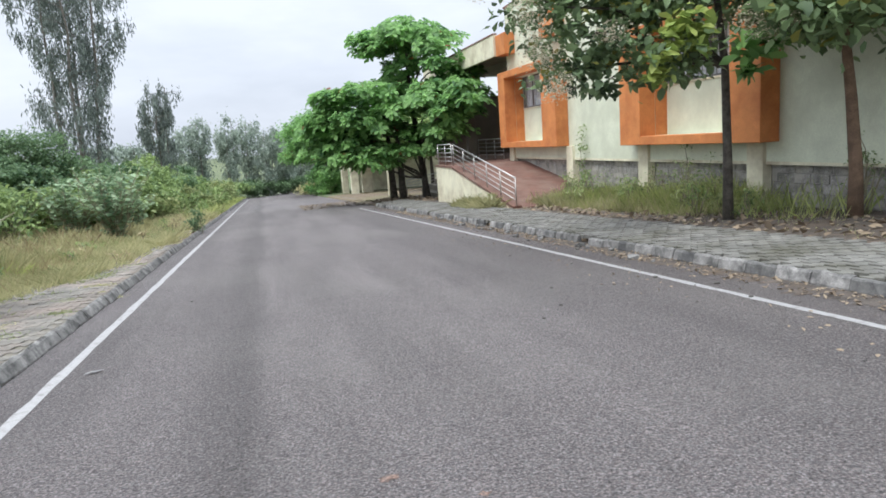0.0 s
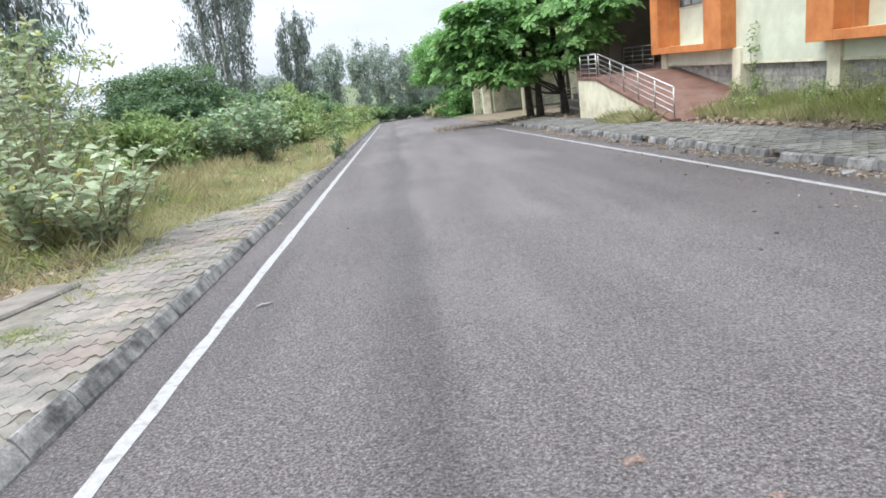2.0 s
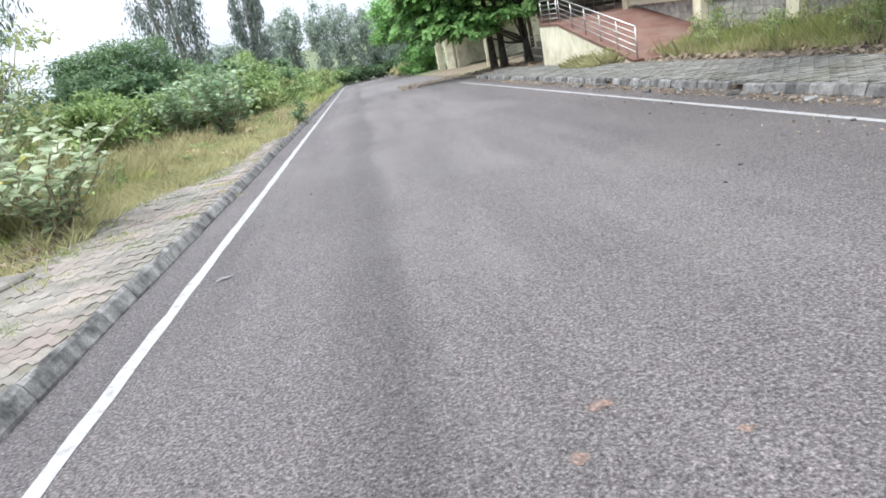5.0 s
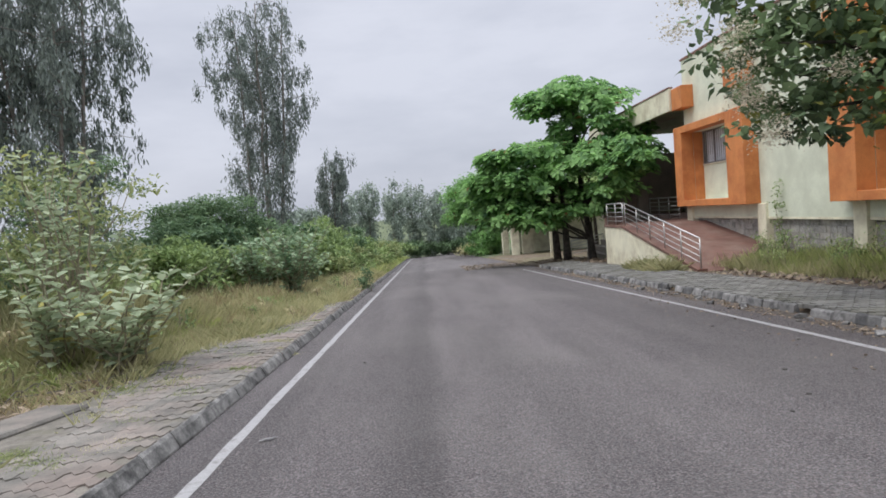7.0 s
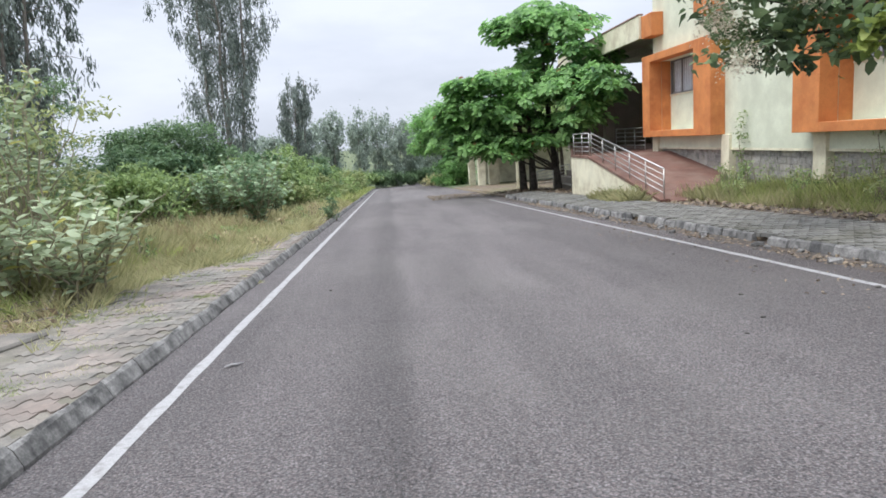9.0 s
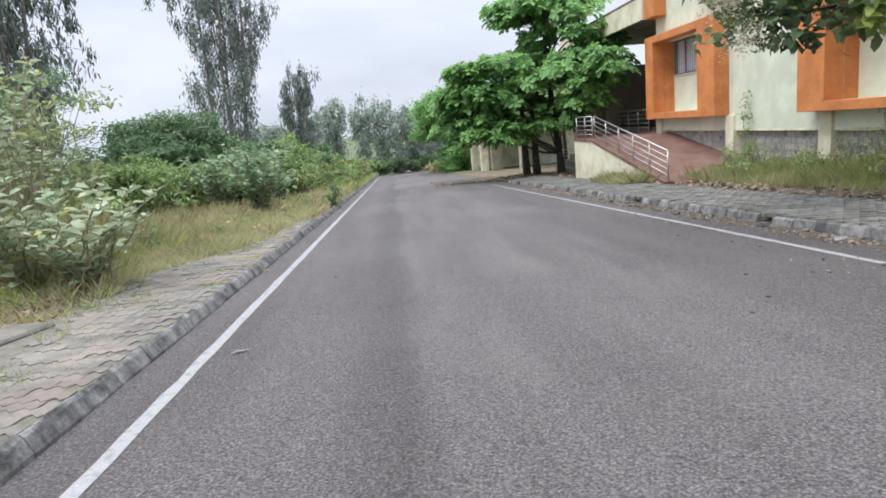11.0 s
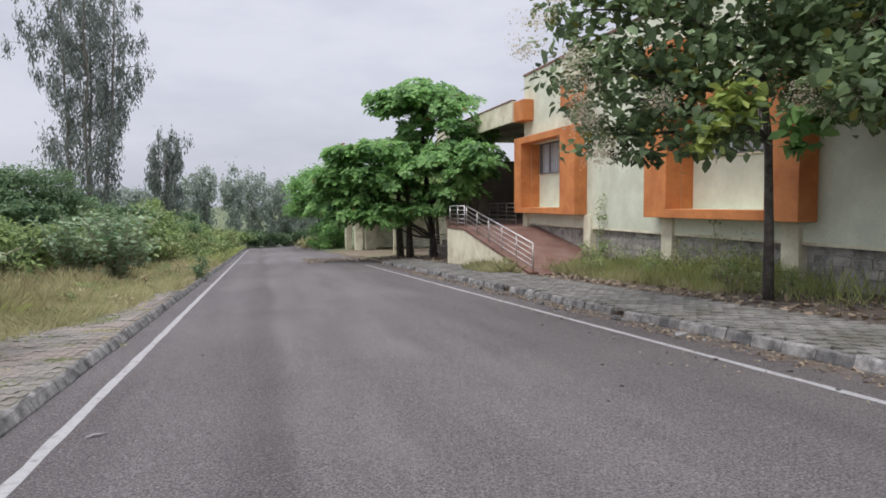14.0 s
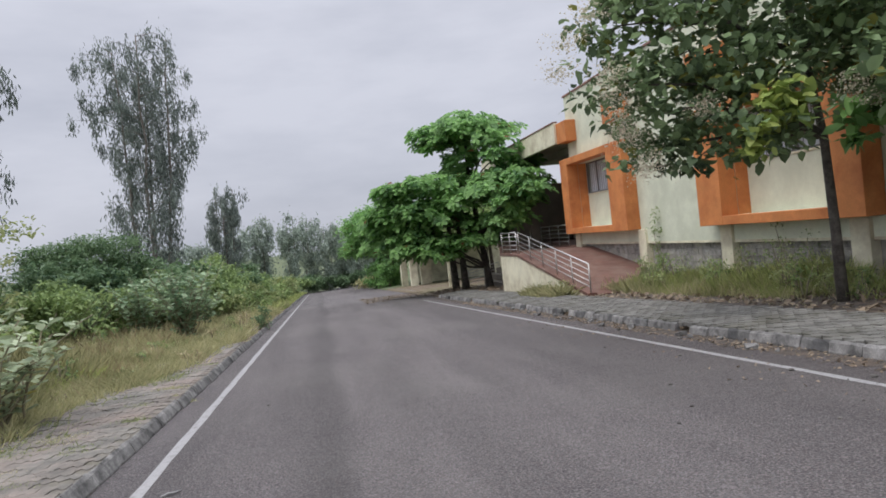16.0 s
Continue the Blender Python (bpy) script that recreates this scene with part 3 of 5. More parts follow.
# canopy over the entrance
box_part("canopy", (FRONT_X + 0.08, 18.5, CORNER_Y + 0.002, 41.0, 5.55, 5.70), SOFFIT, hall, label="flat concrete entrance canopy")
box_part("canopy_fascia", (FRONT_X - 0.08, FRONT_X + 0.07, CORNER_Y + 0.003, 41.0, 5.18, 6.12), CREAM2, hall, 0.015)
box_part("canopy_coping", (FRONT_X - 0.11, FRONT_X + 0.12, CORNER_Y + 0.005, 41.03, 6.122, 6.19), COPING, hall, 0.01)
box_part("canopy_beam", (13.0, 13.3, CORNER_Y + 0.004, 41.0, 5.2, 5.548), SOFFIT, hall)
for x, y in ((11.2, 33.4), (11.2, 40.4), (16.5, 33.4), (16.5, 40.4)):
    box_part("porch_column", (x - 0.22, x + 0.22, y - 0.22, y + 0.22, FLOOR_Z, 5.548), PORCH_SHADE, hall, 0.015)
box_part("porch_wall", (18.0, 18.25, CORNER_Y + 0.005, 41.0, FLOOR_Z, 4.5), PORCH_SHADE, hall)
box_part("porch_wall", (11.6, 17.98, 40.75, 41.0, FLOOR_Z, 4.3), PORCH_SHADE, hall)
box_part("porch_floor", (11.30, 18.6, CORNER_Y + 0.006, 41.2, -2.2, FLOOR_Z - 0.002), REDTILE, hall)

# entrance ramp: level landing, then a slope down to the pavement
RAMP_X, LAND_Y0, LAND_Y1, RAMP_END = 7.90, 26.1, 28.75, 18.9
ramp = tagged(empty("entrance_ramp", 9.5, 24, -1.2), "red tiled ramp with cream painted side wall", "ramp")
ze = gz(8, RAMP_END) + 0.2
low = gz(8, 30) - 0.4
prism_part("side_wall", [(RAMP_END, low), (LAND_Y1, low), (LAND_Y1, FLOOR_Z - 0.1), (LAND_Y0, FLOOR_Z - 0.1), (RAMP_END, ze - 0.06)], "x", RAMP_X, RAMP_X + 0.23, CREAM2, ramp, "cream painted wall with rain stains, deepened for tree shade")
prism_part("coping", [(RAMP_END - 0.02, ze - 0.055), (LAND_Y0, FLOOR_Z - 0.096), (LAND_Y1 + 0.03, FLOOR_Z - 0.096), (LAND_Y1 + 0.03, FLOOR_Z), (LAND_Y0, FLOOR_Z), (RAMP_END - 0.02, ze + 0.04)], "x", RAMP_X - 0.03, RAMP_X + 0.28, REDTILE, ramp, "red tiled coping")
prism_part("ramp_surface", [(RAMP_END - 0.1, low), (LAND_Y1, low), (LAND_Y1, FLOOR_Z - 0.03), (LAND_Y0, FLOOR_Z - 0.03), (RAMP_END - 0.1, ze - 0.02)], "x", RAMP_X + 0.285, WALL_X + 0.155, REDTILE, ramp)
prism_part("landing", [(LAND_Y1 + 0.002, low), (31.5, low), (31.5, FLOOR_Z - 0.03), (LAND_Y1 + 0.002, FLOOR_Z - 0.03)], "x", RAMP_X + 0.9, WALL_X + 0.08, REDTILE, ramp)


def rail_run(points, height, name, label, posts, bars=4, r=0.022):
    """A railing along floor points: top rail, bars and posts."""
    root = tagged(empty(name, *points[0]), label, "railing")
    for k in range(bars + 1):
        h = height * (1 - 0.20 * k) if k else height
        bm = bmesh.new()
        tube(bm, [Vector(p) + Vector((0, 0, h)) for p in points], [r * (1.25 if not k else 0.72)] * len(points), 8)
        child_at(part("top_rail" if not k else "bar", bm, STEEL), root)
    for p in posts:
        bm = bmesh.new()
        tube(bm, [Vector(p) + Vector((0, 0, -0.04)), Vector(p) + Vector((0, 0, height - 0.002))], [r, r], 8)
        child_at(part("post", bm, STEEL), root)
    return root


def on_ramp(y):
    t = max(0.0, min(1.0, (y - RAMP_END) / (LAND_Y0 - RAMP_END)))
    return (RAMP_X + 0.12, y, ze + 0.03 + (FLOOR_Z - ze - 0.03) * t)


rail_run([on_ramp(RAMP_END + 0.05), on_ramp(LAND_Y0)], 0.92, "ramp_railing", "stainless steel pipe railing along the sloping ramp", [on_ramp(y) for y in np.linspace(RAMP_END + 0.05, LAND_Y0, 6)])
rail_run([on_ramp(LAND_Y0 + 0.3), on_ramp(LAND_Y1 - 0.05)], 0.92, "landing_railing", "stainless steel pipe railing on the landing", [on_ramp(LAND_Y0 + 0.3), on_ramp((LAND_Y0 + LAND_Y1) / 2), on_ramp(LAND_Y1 - 0.05)])
rail_run([(11.5, 29.2, FLOOR_Z), (11.5, 33.1, FLOOR_Z)], 1.0, "porch_railing", "steel pipe railing in the shaded porch", [(11.5, y, FLOOR_Z) for y in (29.2, 30.5, 31.8, 33.1)])


# ---- trees and shrubs ----
def tree(name, label, seed, base, trunk_pts, r0, r1, bark, blobs, density, leaf, mat, limbs=10, whorls=False, **kw):
    rng = np.random.default_rng(seed)
    root = tagged(empty(name, *base), label, "tree")
    bm = bmesh.new()
    n = len(trunk_pts)
    tube(bm, trunk_pts, [r0 + (r1 - r0) * (i / (n - 1)) ** 0.8 for i in range(n)], 10)
    child_at(part("trunk", bm, bark, smooth=True), root)
    if whorls:
        c, mids = rosettes("crown", rng, blobs, density, leaf, mat, root)
    else:
        c, mids = crown("crown", rng, blobs, density, leaf, mat, root, **kw)
    tops = [Vector(p) for p in trunk_pts]
    for b in blobs:
        bm = bmesh.new()
        t = Vector(b[:3])
        start = min(tops[1:], key=lambda p: (p - t).length + max(0, p.z - t.z) * 2)
        limb(rng, bm, start, t, r1 * 0.9 + 0.01, 0.012, 0.05)
        child_at(part("branch", bm, bark, smooth=True), root)
    bm = bmesh.new()
    for i in rng.choice(len(mids), min(limbs * 4, len(mids)), replace=False):
        t = Vector(mids[i])
        start = Vector(min(blobs, key=lambda b: (Vector(b[:3]) - t).length)[:3])
        limb(rng, bm, start, t, 0.014, 0.005, 0.04, 3, 4)
    child_at(part("twigwork", bm, bark, smooth=True), root)["kind"] = "stuff"
    return root


def wobble(rng, a, b, n=6, amount=0.04):
    a, b = Vector(a), Vector(b)
    d = (b - a).length
    return [a.lerp(b, i / n) + (Vector(rng.normal(size=3)) * d * amount * 0.4 if 0 < i < n else Vector()) for i in range(n + 1)]


R7 = np.random.default_rng(7)
# the broad tiered tree before the entrance
by, bz = 35.5, gz(8.8, 35.5) + 0.1
badam_blobs = [(8.7, 36.0, 7.3, 3.3, 3.0, 0.75), (7.2, 36.3, 6.9, 1.9, 2.2, 0.6), (9.0, 34.4, 7.1, 1.7, 2.0, 0.5), (8.4, 36.0, 5.9, 1.7, 1.8, 0.6),
               (6.2, 36.0, 4.3, 3.0, 3.4, 0.75), (9.2, 32.6, 4.2, 1.8, 2.2, 0.55), (8.6, 31.6, 3.6, 1.6, 2.0, 0.5), (8.5, 34.6, 3.6, 2.4, 2.6, 0.55),
               (4.6, 37.0, 3.0, 2.0, 3.0, 0.9), (6.6, 35.6, 2.4, 2.3, 2.6, 0.6), (9.4, 34.2, 2.0, 2.2, 2.2, 0.5), (5.2, 36.4, 1.5, 1.8, 2.2, 0.6), (8.0, 36.5, 5.0, 1.3, 1.5, 0.5),
               (10.0, 30.0, 3.5, 1.2, 1.6, 0.42), (9.3, 30.6, 2.9, 1.4, 1.6, 0.42), (9.9, 30.8, 4.2, 1.1, 1.5, 0.4), (9.0, 31.0, 2.1, 1.3, 1.5, 0.4), (9.5, 32.6, 5.5, 1.2, 1.5, 0.5), (9.4, 33.0, 6.5, 1.3, 1.5, 0.5),
               (5.0, 35.4, 1.0, 1.3, 1.5, 0.4), (6.4, 34.4, 1.1, 1.4, 1.5, 0.4), (7.7, 33.6, 1.2, 1.3, 1.4, 0.35), (4.2, 37.2, 4.2, 1.6, 2.2, 0.7), (3.9, 38.0, 2.0, 1.6, 2.2, 0.8), (6.4, 36.2, 7.4, 1.2, 1.4, 0.45), (8.6, 36.2, 8.0, 1.8, 1.8, 0.45), (10.4, 33.6, 4.6, 1.6, 1.8, 0.5), (10.5, 34.0, 3.4, 1.5, 1.8, 0.5), (4.0, 37.4, 3.2, 1.5, 2.0, 0.8), (5.6, 34.8, 2.9, 1.6, 1.8, 0.6), (7.0, 33.8, 3.2, 1.5, 1.6, 0.5), (11.0, 32.6, 3.9, 1.0, 1.6, 0.45), (10.9, 33.2, 5.1, 1.1, 1.5, 0.45), (10.8, 32.4, 2.9, 0.9, 1.4, 0.4), (6.0, 35.0, 0.6, 1.9, 1.8, 0.4), (8.6, 33.6, 1.1, 1.4, 1.5, 0.35), (3.4, 38.2, 2.7, 1.5, 2.0, 0.8), (3.3, 38.6, 1.2, 1.4, 2.0, 0.6), (4.4, 36.8, 0.6, 1.4, 1.8, 0.5)]
tree("badam_tree", "broad tiered almond tree with large bright green leaves", 11, (8.9, 35.2, bz),
     [(8.9, 35.2, bz), (8.85, 35.3, bz + 1.2), (8.7, 35.6, 1.4), (8.5, 35.9, 4.2), (8.5, 36.0, 7.4)], 0.24, 0.07, BARK_DARK,
     [(x, y, z, rx, ry, rz * 0.95) for x, y, z, rx, ry, rz in badam_blobs], 13, 0.46, L_BADAM, 14, whorls=True)
for x, y in ((7.35, 37.2), (7.75, 36.4)):
    zb = gz(x, y) + 0.1
    tree("badam_tree", "dark trunk of a green almond tree beside the entrance", int(x * 10), (x, y, zb),
         wobble(R7, (x, y, zb), (x - 0.05, y + 0.2, 3.0), 5, 0.012), 0.24, 0.11, BARK_DARK,
         [(x - 1.6, y + 0.6, 2.9, 1.8, 2.2, 0.8), (x - 0.2, y + 1.0, 4.2, 1.9, 2.2, 0.7), (x - 2.6, y + 1.4, 1.8, 1.5, 1.8, 1.0)], 13, 0.45, L_BADAM, 6, whorls=True)

# teak trees by the pavement, broad leaves and dry flower heads
z1 = gz(9.1, 10.0) + 0.1
teak_blobs = [(5.9, 10.0, 3.3, 1.0, 1.0, 0.9), (7.0, 9.8, 3.1, 1.1, 1.1, 0.75), (7.6, 9.9, 4.1, 1.1, 1.2, 0.7), (6.6, 10.2, 4.4, 1.4, 1.2, 0.8), (8.3, 10.0, 5.2, 1.7, 1.5, 1.0), (9.8, 9.8, 4.8, 1.2, 1.3, 0.7), (7.4, 9.2, 2.7, 0.7, 0.7, 0.4),
              (5.0, 10.1, 4.0, 0.7, 0.8, 0.5), (5.3, 10.2, 4.9, 0.9, 0.9, 0.6), (5.9, 10.1, 5.8, 1.2, 1.1, 0.8), (5.5, 9.9, 2.6, 0.5, 0.6, 0.35), (7.4, 10.2, 6.0, 1.6, 1.4, 0.9), (6.3, 9.7, 2.5, 0.6, 0.6, 0.35)]
t1 = tree("teak_tree", "dark-trunked teak tree with broad dull green leaves and dry flower heads", 21, (9.05, 10.0, z1),
          [(9.05, 10.0, z1), (9.03, 10.0, z1 + 1.3), (8.98, 10.02, 2.7), (8.8, 10.1, 4.3), (8.4, 10.1, 5.8)], 0.108, 0.045, BARK_DARK,
          teak_blobs, 560, 0.20, L_TEAK, 8, width=0.66, sub=0.21, per_sub=16, flat=0.1, hang=0.22, broad=True)
z2 = gz(10.4, 8.3) + 0.1
tree("teak_tree", "brown leaning teak trunk with broad green leaves", 22, (10.38, 8.3, z2),
     [(10.38, 8.3, z2), (10.36, 8.3, z2 + 0.9), (10.20, 8.3, 1.9), (10.03, 8.3, 2.9), (9.9, 8.2, 4.6)], 0.14, 0.06, BARK_BROWN,
     [(9.4, 8.0, 3.6, 1.3, 1.2, 0.9), (10.4, 7.9, 3.0, 1.2, 1.1, 0.7), (10.9, 7.6, 4.2, 1.5, 1.4, 1.0), (8.8, 7.6, 3.3, 0.8, 0.8, 0.6), (10.4, 7.4, 5.2, 1.5, 1.5, 0.8), (10.9, 6.0, 4.6, 1.3, 1.4, 0.8), (9.4, 6.6, 5.4, 1.4, 1.4, 0.8), (10.2, 9.4, 5.8, 1.4, 1.4, 0.7), (10.3, 10.5, 4.5, 0.9, 0.9, 0.6), (10.6, 9.6, 4.0, 0.8, 0.8, 0.5), (10.8, 10.7, 5.3, 1.0, 1.0, 0.7), (10.2, 9.8, 3.9, 0.8, 0.8, 0.5), (9.9, 10.9, 4.0, 0.7, 0.6, 0.5), (11.0, 8.6, 3.7, 0.9, 0.9, 0.6), (9.6, 9.0, 4.4, 0.9, 0.9, 0.6)], 520, 0.23, L_TEAK, 8,
     width=0.66, sub=0.27, per_sub=16, flat=0.1, hang=0.25, broad=True)

# eucalyptus
def eucalyptus(seed, x, y, top, spread, stems=3, lean=0.0, mat=L_EUC, leaf=0.26, lowest=0.12, twigs=34, fill=46, clump=0.019, drop=0.022, sway=0.34, slim=0.24):
    """Straight slim stems side by side; short boughs all the way up end in hanging strands of narrow leaves; fullest near the top."""
    rng = np.random.default_rng(seed)
    zb = soil_z(x, y)
    h = top - zb
    root = tagged(empty("eucalyptus", x, y, zb), "tall slim eucalyptus with drooping grey-green leaves", "tree", "eucalyptus trees by the road")
    p, mids = [], []
    for s in range(stems):
        a = 2 * math.pi * (s + 0.35 * rng.random()) / stems
        tx, ty = x + lean + math.cos(a) * spread * 0.22, y + math.sin(a) * spread * 0.22
        hs = h * (0.97 if s == 0 else rng.uniform(0.84, 0.96))
        bm = bmesh.new()
        pts = wobble(rng, (x + spread * 0.09 * math.cos(a), y + spread * 0.09 * math.sin(a), zb - 0.1), (tx, ty, zb + hs), 8, 0.012)
        tube(bm, pts, [h * 0.0065 * (1 - 0.85 * i / 8) + 0.015 for i in range(9)], 7)
        child_at(part("trunk", bm, BARK_PALE, smooth=True), root)
        for i in range(twigs):
            t = lowest + (1 - lowest) * (i + rng.random() * 0.8) / twigs
            f = t * 8
            p0 = pts[min(int(f), 7)].lerp(pts[min(int(f) + 1, 8)], f - int(f))
            b = rng.uniform(0, 2 * math.pi)
            env = 0.30 + 0.70 * math.sin(math.pi * min(1.0, max(0.0, t - 0.05) / 1.06) ** 1.7)
            out = spread * 0.34 * env * rng.uniform(0.35, 1.1)
            p1 = p0 + Vector((math.cos(b) * out, math.sin(b) * out, h * rng.uniform(0.0, 0.05)))
            bm = bmesh.new()
            limb(rng, bm, p0, p1, 0.028, 0.008, 0.08, 3, 4)
            child_at(part("branch", bm, BARK_PALE, smooth=True), root)
            for c, m in ((p1, fill), (p0.lerp(p1, 0.6), fill // 2)):
                k = int(m * env * rng.uniform(0.5, 1.4)) + 4
                wide, tall = spread * clump * rng.uniform(0.7, 1.3), h * drop * rng.uniform(0.6, 1.5)
                q = rng.normal(size=(k, 3)) * np.array([wide, wide, tall])
                q[:, 2] -= tall * 0.8
                p.append(q + np.array(c))
    p = np.concatenate(p)
    n = len(p)
    way = rng.normal(size=(n, 3)) * sway + np.array([0, 0, -1.0])
    ln = leaf * rng.uniform(0.6, 1.3, n)
    leaf_mesh("crown", leaves_np(p, way, unit(rng, n), ln, ln * slim, 0.1), mat, root)
    return root


eucalyptus(31, -11.2, 45.0, 17.3, 7.9, 4, 0.7, twigs=48, fill=95)
eucalyptus(32, -15.8, 28.0, 15.5, 8.6, 5, 0.3, twigs=46, fill=110)
eucalyptus(37, -19.0, 26.0, 14.0, 7.0, 3, 0.0, twigs=44, fill=100)
eucalyptus(33, -8.6, 60.0, 8.1, 3.9, 3, 0.2, leaf=0.30, twigs=26, fill=80, clump=0.035, drop=0.03)
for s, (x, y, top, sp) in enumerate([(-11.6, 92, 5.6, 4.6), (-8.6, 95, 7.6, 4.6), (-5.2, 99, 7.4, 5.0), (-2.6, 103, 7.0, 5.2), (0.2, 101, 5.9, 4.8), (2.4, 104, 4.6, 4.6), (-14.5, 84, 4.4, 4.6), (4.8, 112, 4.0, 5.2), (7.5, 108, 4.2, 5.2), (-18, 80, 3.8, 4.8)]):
    eucalyptus(40 + s, x, y, top, sp, 3, 0.0, L_FAR_HAZED, 0.40, 0.10, 13, 84, 0.07, 0.04, 0.8, 0.42)


def bush(name, label, seed, x, y, blobs, mat, leaf, density, width=0.45, sub=0.25, group="", category="shrub", stems=8, **kw):
    """A shrub whose stems spread from one foot; blobs are relative to its foot."""
    rng = np.random.default_rng(seed)
    zb = soil_z(x, y)
    root = tagged(empty(name, x, y, zb), label, category, group)
    world_blobs = [(x + a, y + b, zb + c, d, e, f) for a, b, c, d, e, f in blobs]
    c, mids = crown("foliage", rng, world_blobs, density, leaf, mat, root, width=width, sub=sub, **kw)
    for i in rng.choice(len(mids), min(stems, len(mids)), replace=False):
        bm = bmesh.new()
        p = (x + rng.normal() * 0.12, y + rng.normal() * 0.12, zb - 0.05)
        limb(rng, bm, p, mids[i], 0.022, 0.006, 0.08, 4, 5)
        child_at(part("stem", bm, STEM, smooth=True), root)
    return root


bush("acacia", "dark green spreading acacia behind the verge", 51, -11.9, 35, [(0, 0, 3.6, 2.8, 2.2, 0.9), (-1.8, 0.4, 2.8, 1.8, 1.8, 0.9), (1.6, 0, 2.8, 1.9, 1.8, 0.9), (0.2, 0, 1.8, 2.6, 2.0, 1.1), (0.6, 0, 4.3, 2.2, 1.8, 0.5), (-1.6, 0, 4.0, 1.5, 1.5, 0.5)], L_ACACIA, 0.18, 1300, category="tree", flat=0.6)

# belt of bushes behind the left verge
Rb = np.random.default_rng(77)
for i, (x, y, h, w, m) in enumerate([(-8.8, 22.5, 2.0, 1.4, 3), (-9.4, 23, 1.9, 1.5, 0), (-8.2, 30, 2.3, 1.7, 0), (-7.4, 34, 2.0, 1.6, 2), (-10.8, 28, 2.2, 1.8, 1),
                                     (-8.8, 38, 3.4, 2.4, 1), (-6.4, 41, 2.4, 1.9, 0), (-5.2, 48, 2.0, 1.8, 2), (-8.0, 47, 3.4, 2.4, 0), (-6.4, 57, 2.6, 2.2, 0), (-9.6, 56, 4.8, 2.8, 3),
                                     (-12.8, 23, 1.8, 1.8, 0), (-15.4, 21, 1.7, 2.0, 2), (-11.6, 49, 4.0, 3.0, 1), (-5.8, 69, 2.4, 2.4, 2), (-9.5, 72, 4.0, 3.2, 1), (-5.4, 82, 2.4, 2.6, 0),
                                     (-17.0, 34, 3.0, 3.0, 1), (-21.0, 30, 3.4, 3.2, 1), (-16.5, 44, 3.8, 3.4, 1), (-14.0, 37, 3.6, 2.4, 1), (-10.6, 36.5, 3.2, 2.0, 1), (-12.6, 33.5, 3.8, 2.8, 1), (-6.8, 31.5, 1.6, 1.3, 0), (-5.6, 37, 1.4, 1.1, 2), (-8.0, 28, 1.9, 1.5, 3), (-5.4, 43, 1.6, 1.4, 0), (-9.8, 20, 1.3, 1.2, 2), (-8.2, 17.5, 1.1, 0.9, 0), (-7.0, 35, 2.4, 1.6, 0), (-9.2, 33, 2.8, 1.8, 3), (-4.4, 52, 1.3, 1.2, 0),
                                     (-9.4, 26.5, 2.5, 2.0, 3), (-7.8, 31.5, 2.9, 2.0, 1), (-6.9, 37.5, 2.9, 2.0, 0), (-11.0, 31, 3.2, 2.4, 1), (-7.8, 43, 3.4, 2.2, 3), (-6.4, 51, 3.2, 2.2, 1), (-4.9, 60, 2.4, 2.0, 2), (-4.6, 67, 2.2, 2.0, 0), (-7.2, 64, 3.2, 2.6, 3)]):
    leaf, mat = ((0.13, L_BUSH), (0.15, L_ACACIA), (0.14, L_TALL), (0.12, L_BUSH))[m]
    bl = [(Rb.normal() * w * 0.42, Rb.normal() * w * 0.42, h * Rb.uniform(0.25, 0.85), w * Rb.uniform(0.22, 0.5), w * Rb.uniform(0.22, 0.5), h * Rb.uniform(0.12, 0.26)) for k in range(11)]
    bush("bush", ("leafy green bush on the grassy verge", "dark green thorny bush behind the verge", "pale green loose bush on the verge", "olive green twiggy bush on the verge")[m], 100 + i, x, y, bl, mat, leaf * 1.25 + y * 0.0022, 520 if y < 40 else 380, group="bushes on the verge", sub=0.16 + y * 0.002, shell=0.3, stems=14)


def calotropis(seed, x, y, h, w, stems, leaf, mat, label, low=0.2):
    """Upright stems with pairs of broad pale leaves set crosswise."""
    rng = np.random.default_rng(seed)
    zb = soil_z(x, y)
    root = tagged(empty("calotropis_shrub", x, y, zb), label, "shrub")
    pos, way, ln = [], [], []
    for s in range(stems):
        bm = bmesh.new()
        a, out = rng.uniform(0, 2 * math.pi), w * rng.uniform(0.2, 1.0)
        b = Vector((x + math.cos(a) * out, y + math.sin(a) * out, zb + h * rng.uniform(0.55, 1.0)))
        pts = limb(rng, bm, (x + rng.normal() * 0.15, y + rng.normal() * 0.15, zb - 0.05), b, 0.020, 0.008, 0.10, 7, 5)
        child_at(part("stem", bm, STEM, smooth=True), root)
        turn = rng.uniform(0, 3.14)
        count = int(9 + 5 * rng.random())
        for k in range(count):
            f = (low + (1 - low) * k / (count - 1)) * 7
            p = pts[min(int(f), 6)].lerp(pts[min(int(f) + 1, 7)], f - int(f))
            turn += 1.57
            for sgn in (0, math.pi):
                d = Vector((math.cos(turn + sgn), math.sin(turn + sgn), 0.45 + rng.normal() * 0.25))
                pos.append(p)
                way.append(d)
                ln.append(leaf * rng.uniform(0.7, 1.15) * (1.0 if k < count - 2 else 0.65))
    pos, way, ln = np.array(pos), np.array(way), np.array(ln)
    up = np.tile([0.0, 0.0, 1.0], (len(pos), 1)) + rng.normal(size=(len(pos), 3)) * 0.2
    leaf_mesh("foliage", leaves_np(pos, way, up, ln, ln * 0.58, 0.18, 0.12, 0.6), mat, root)
    return root


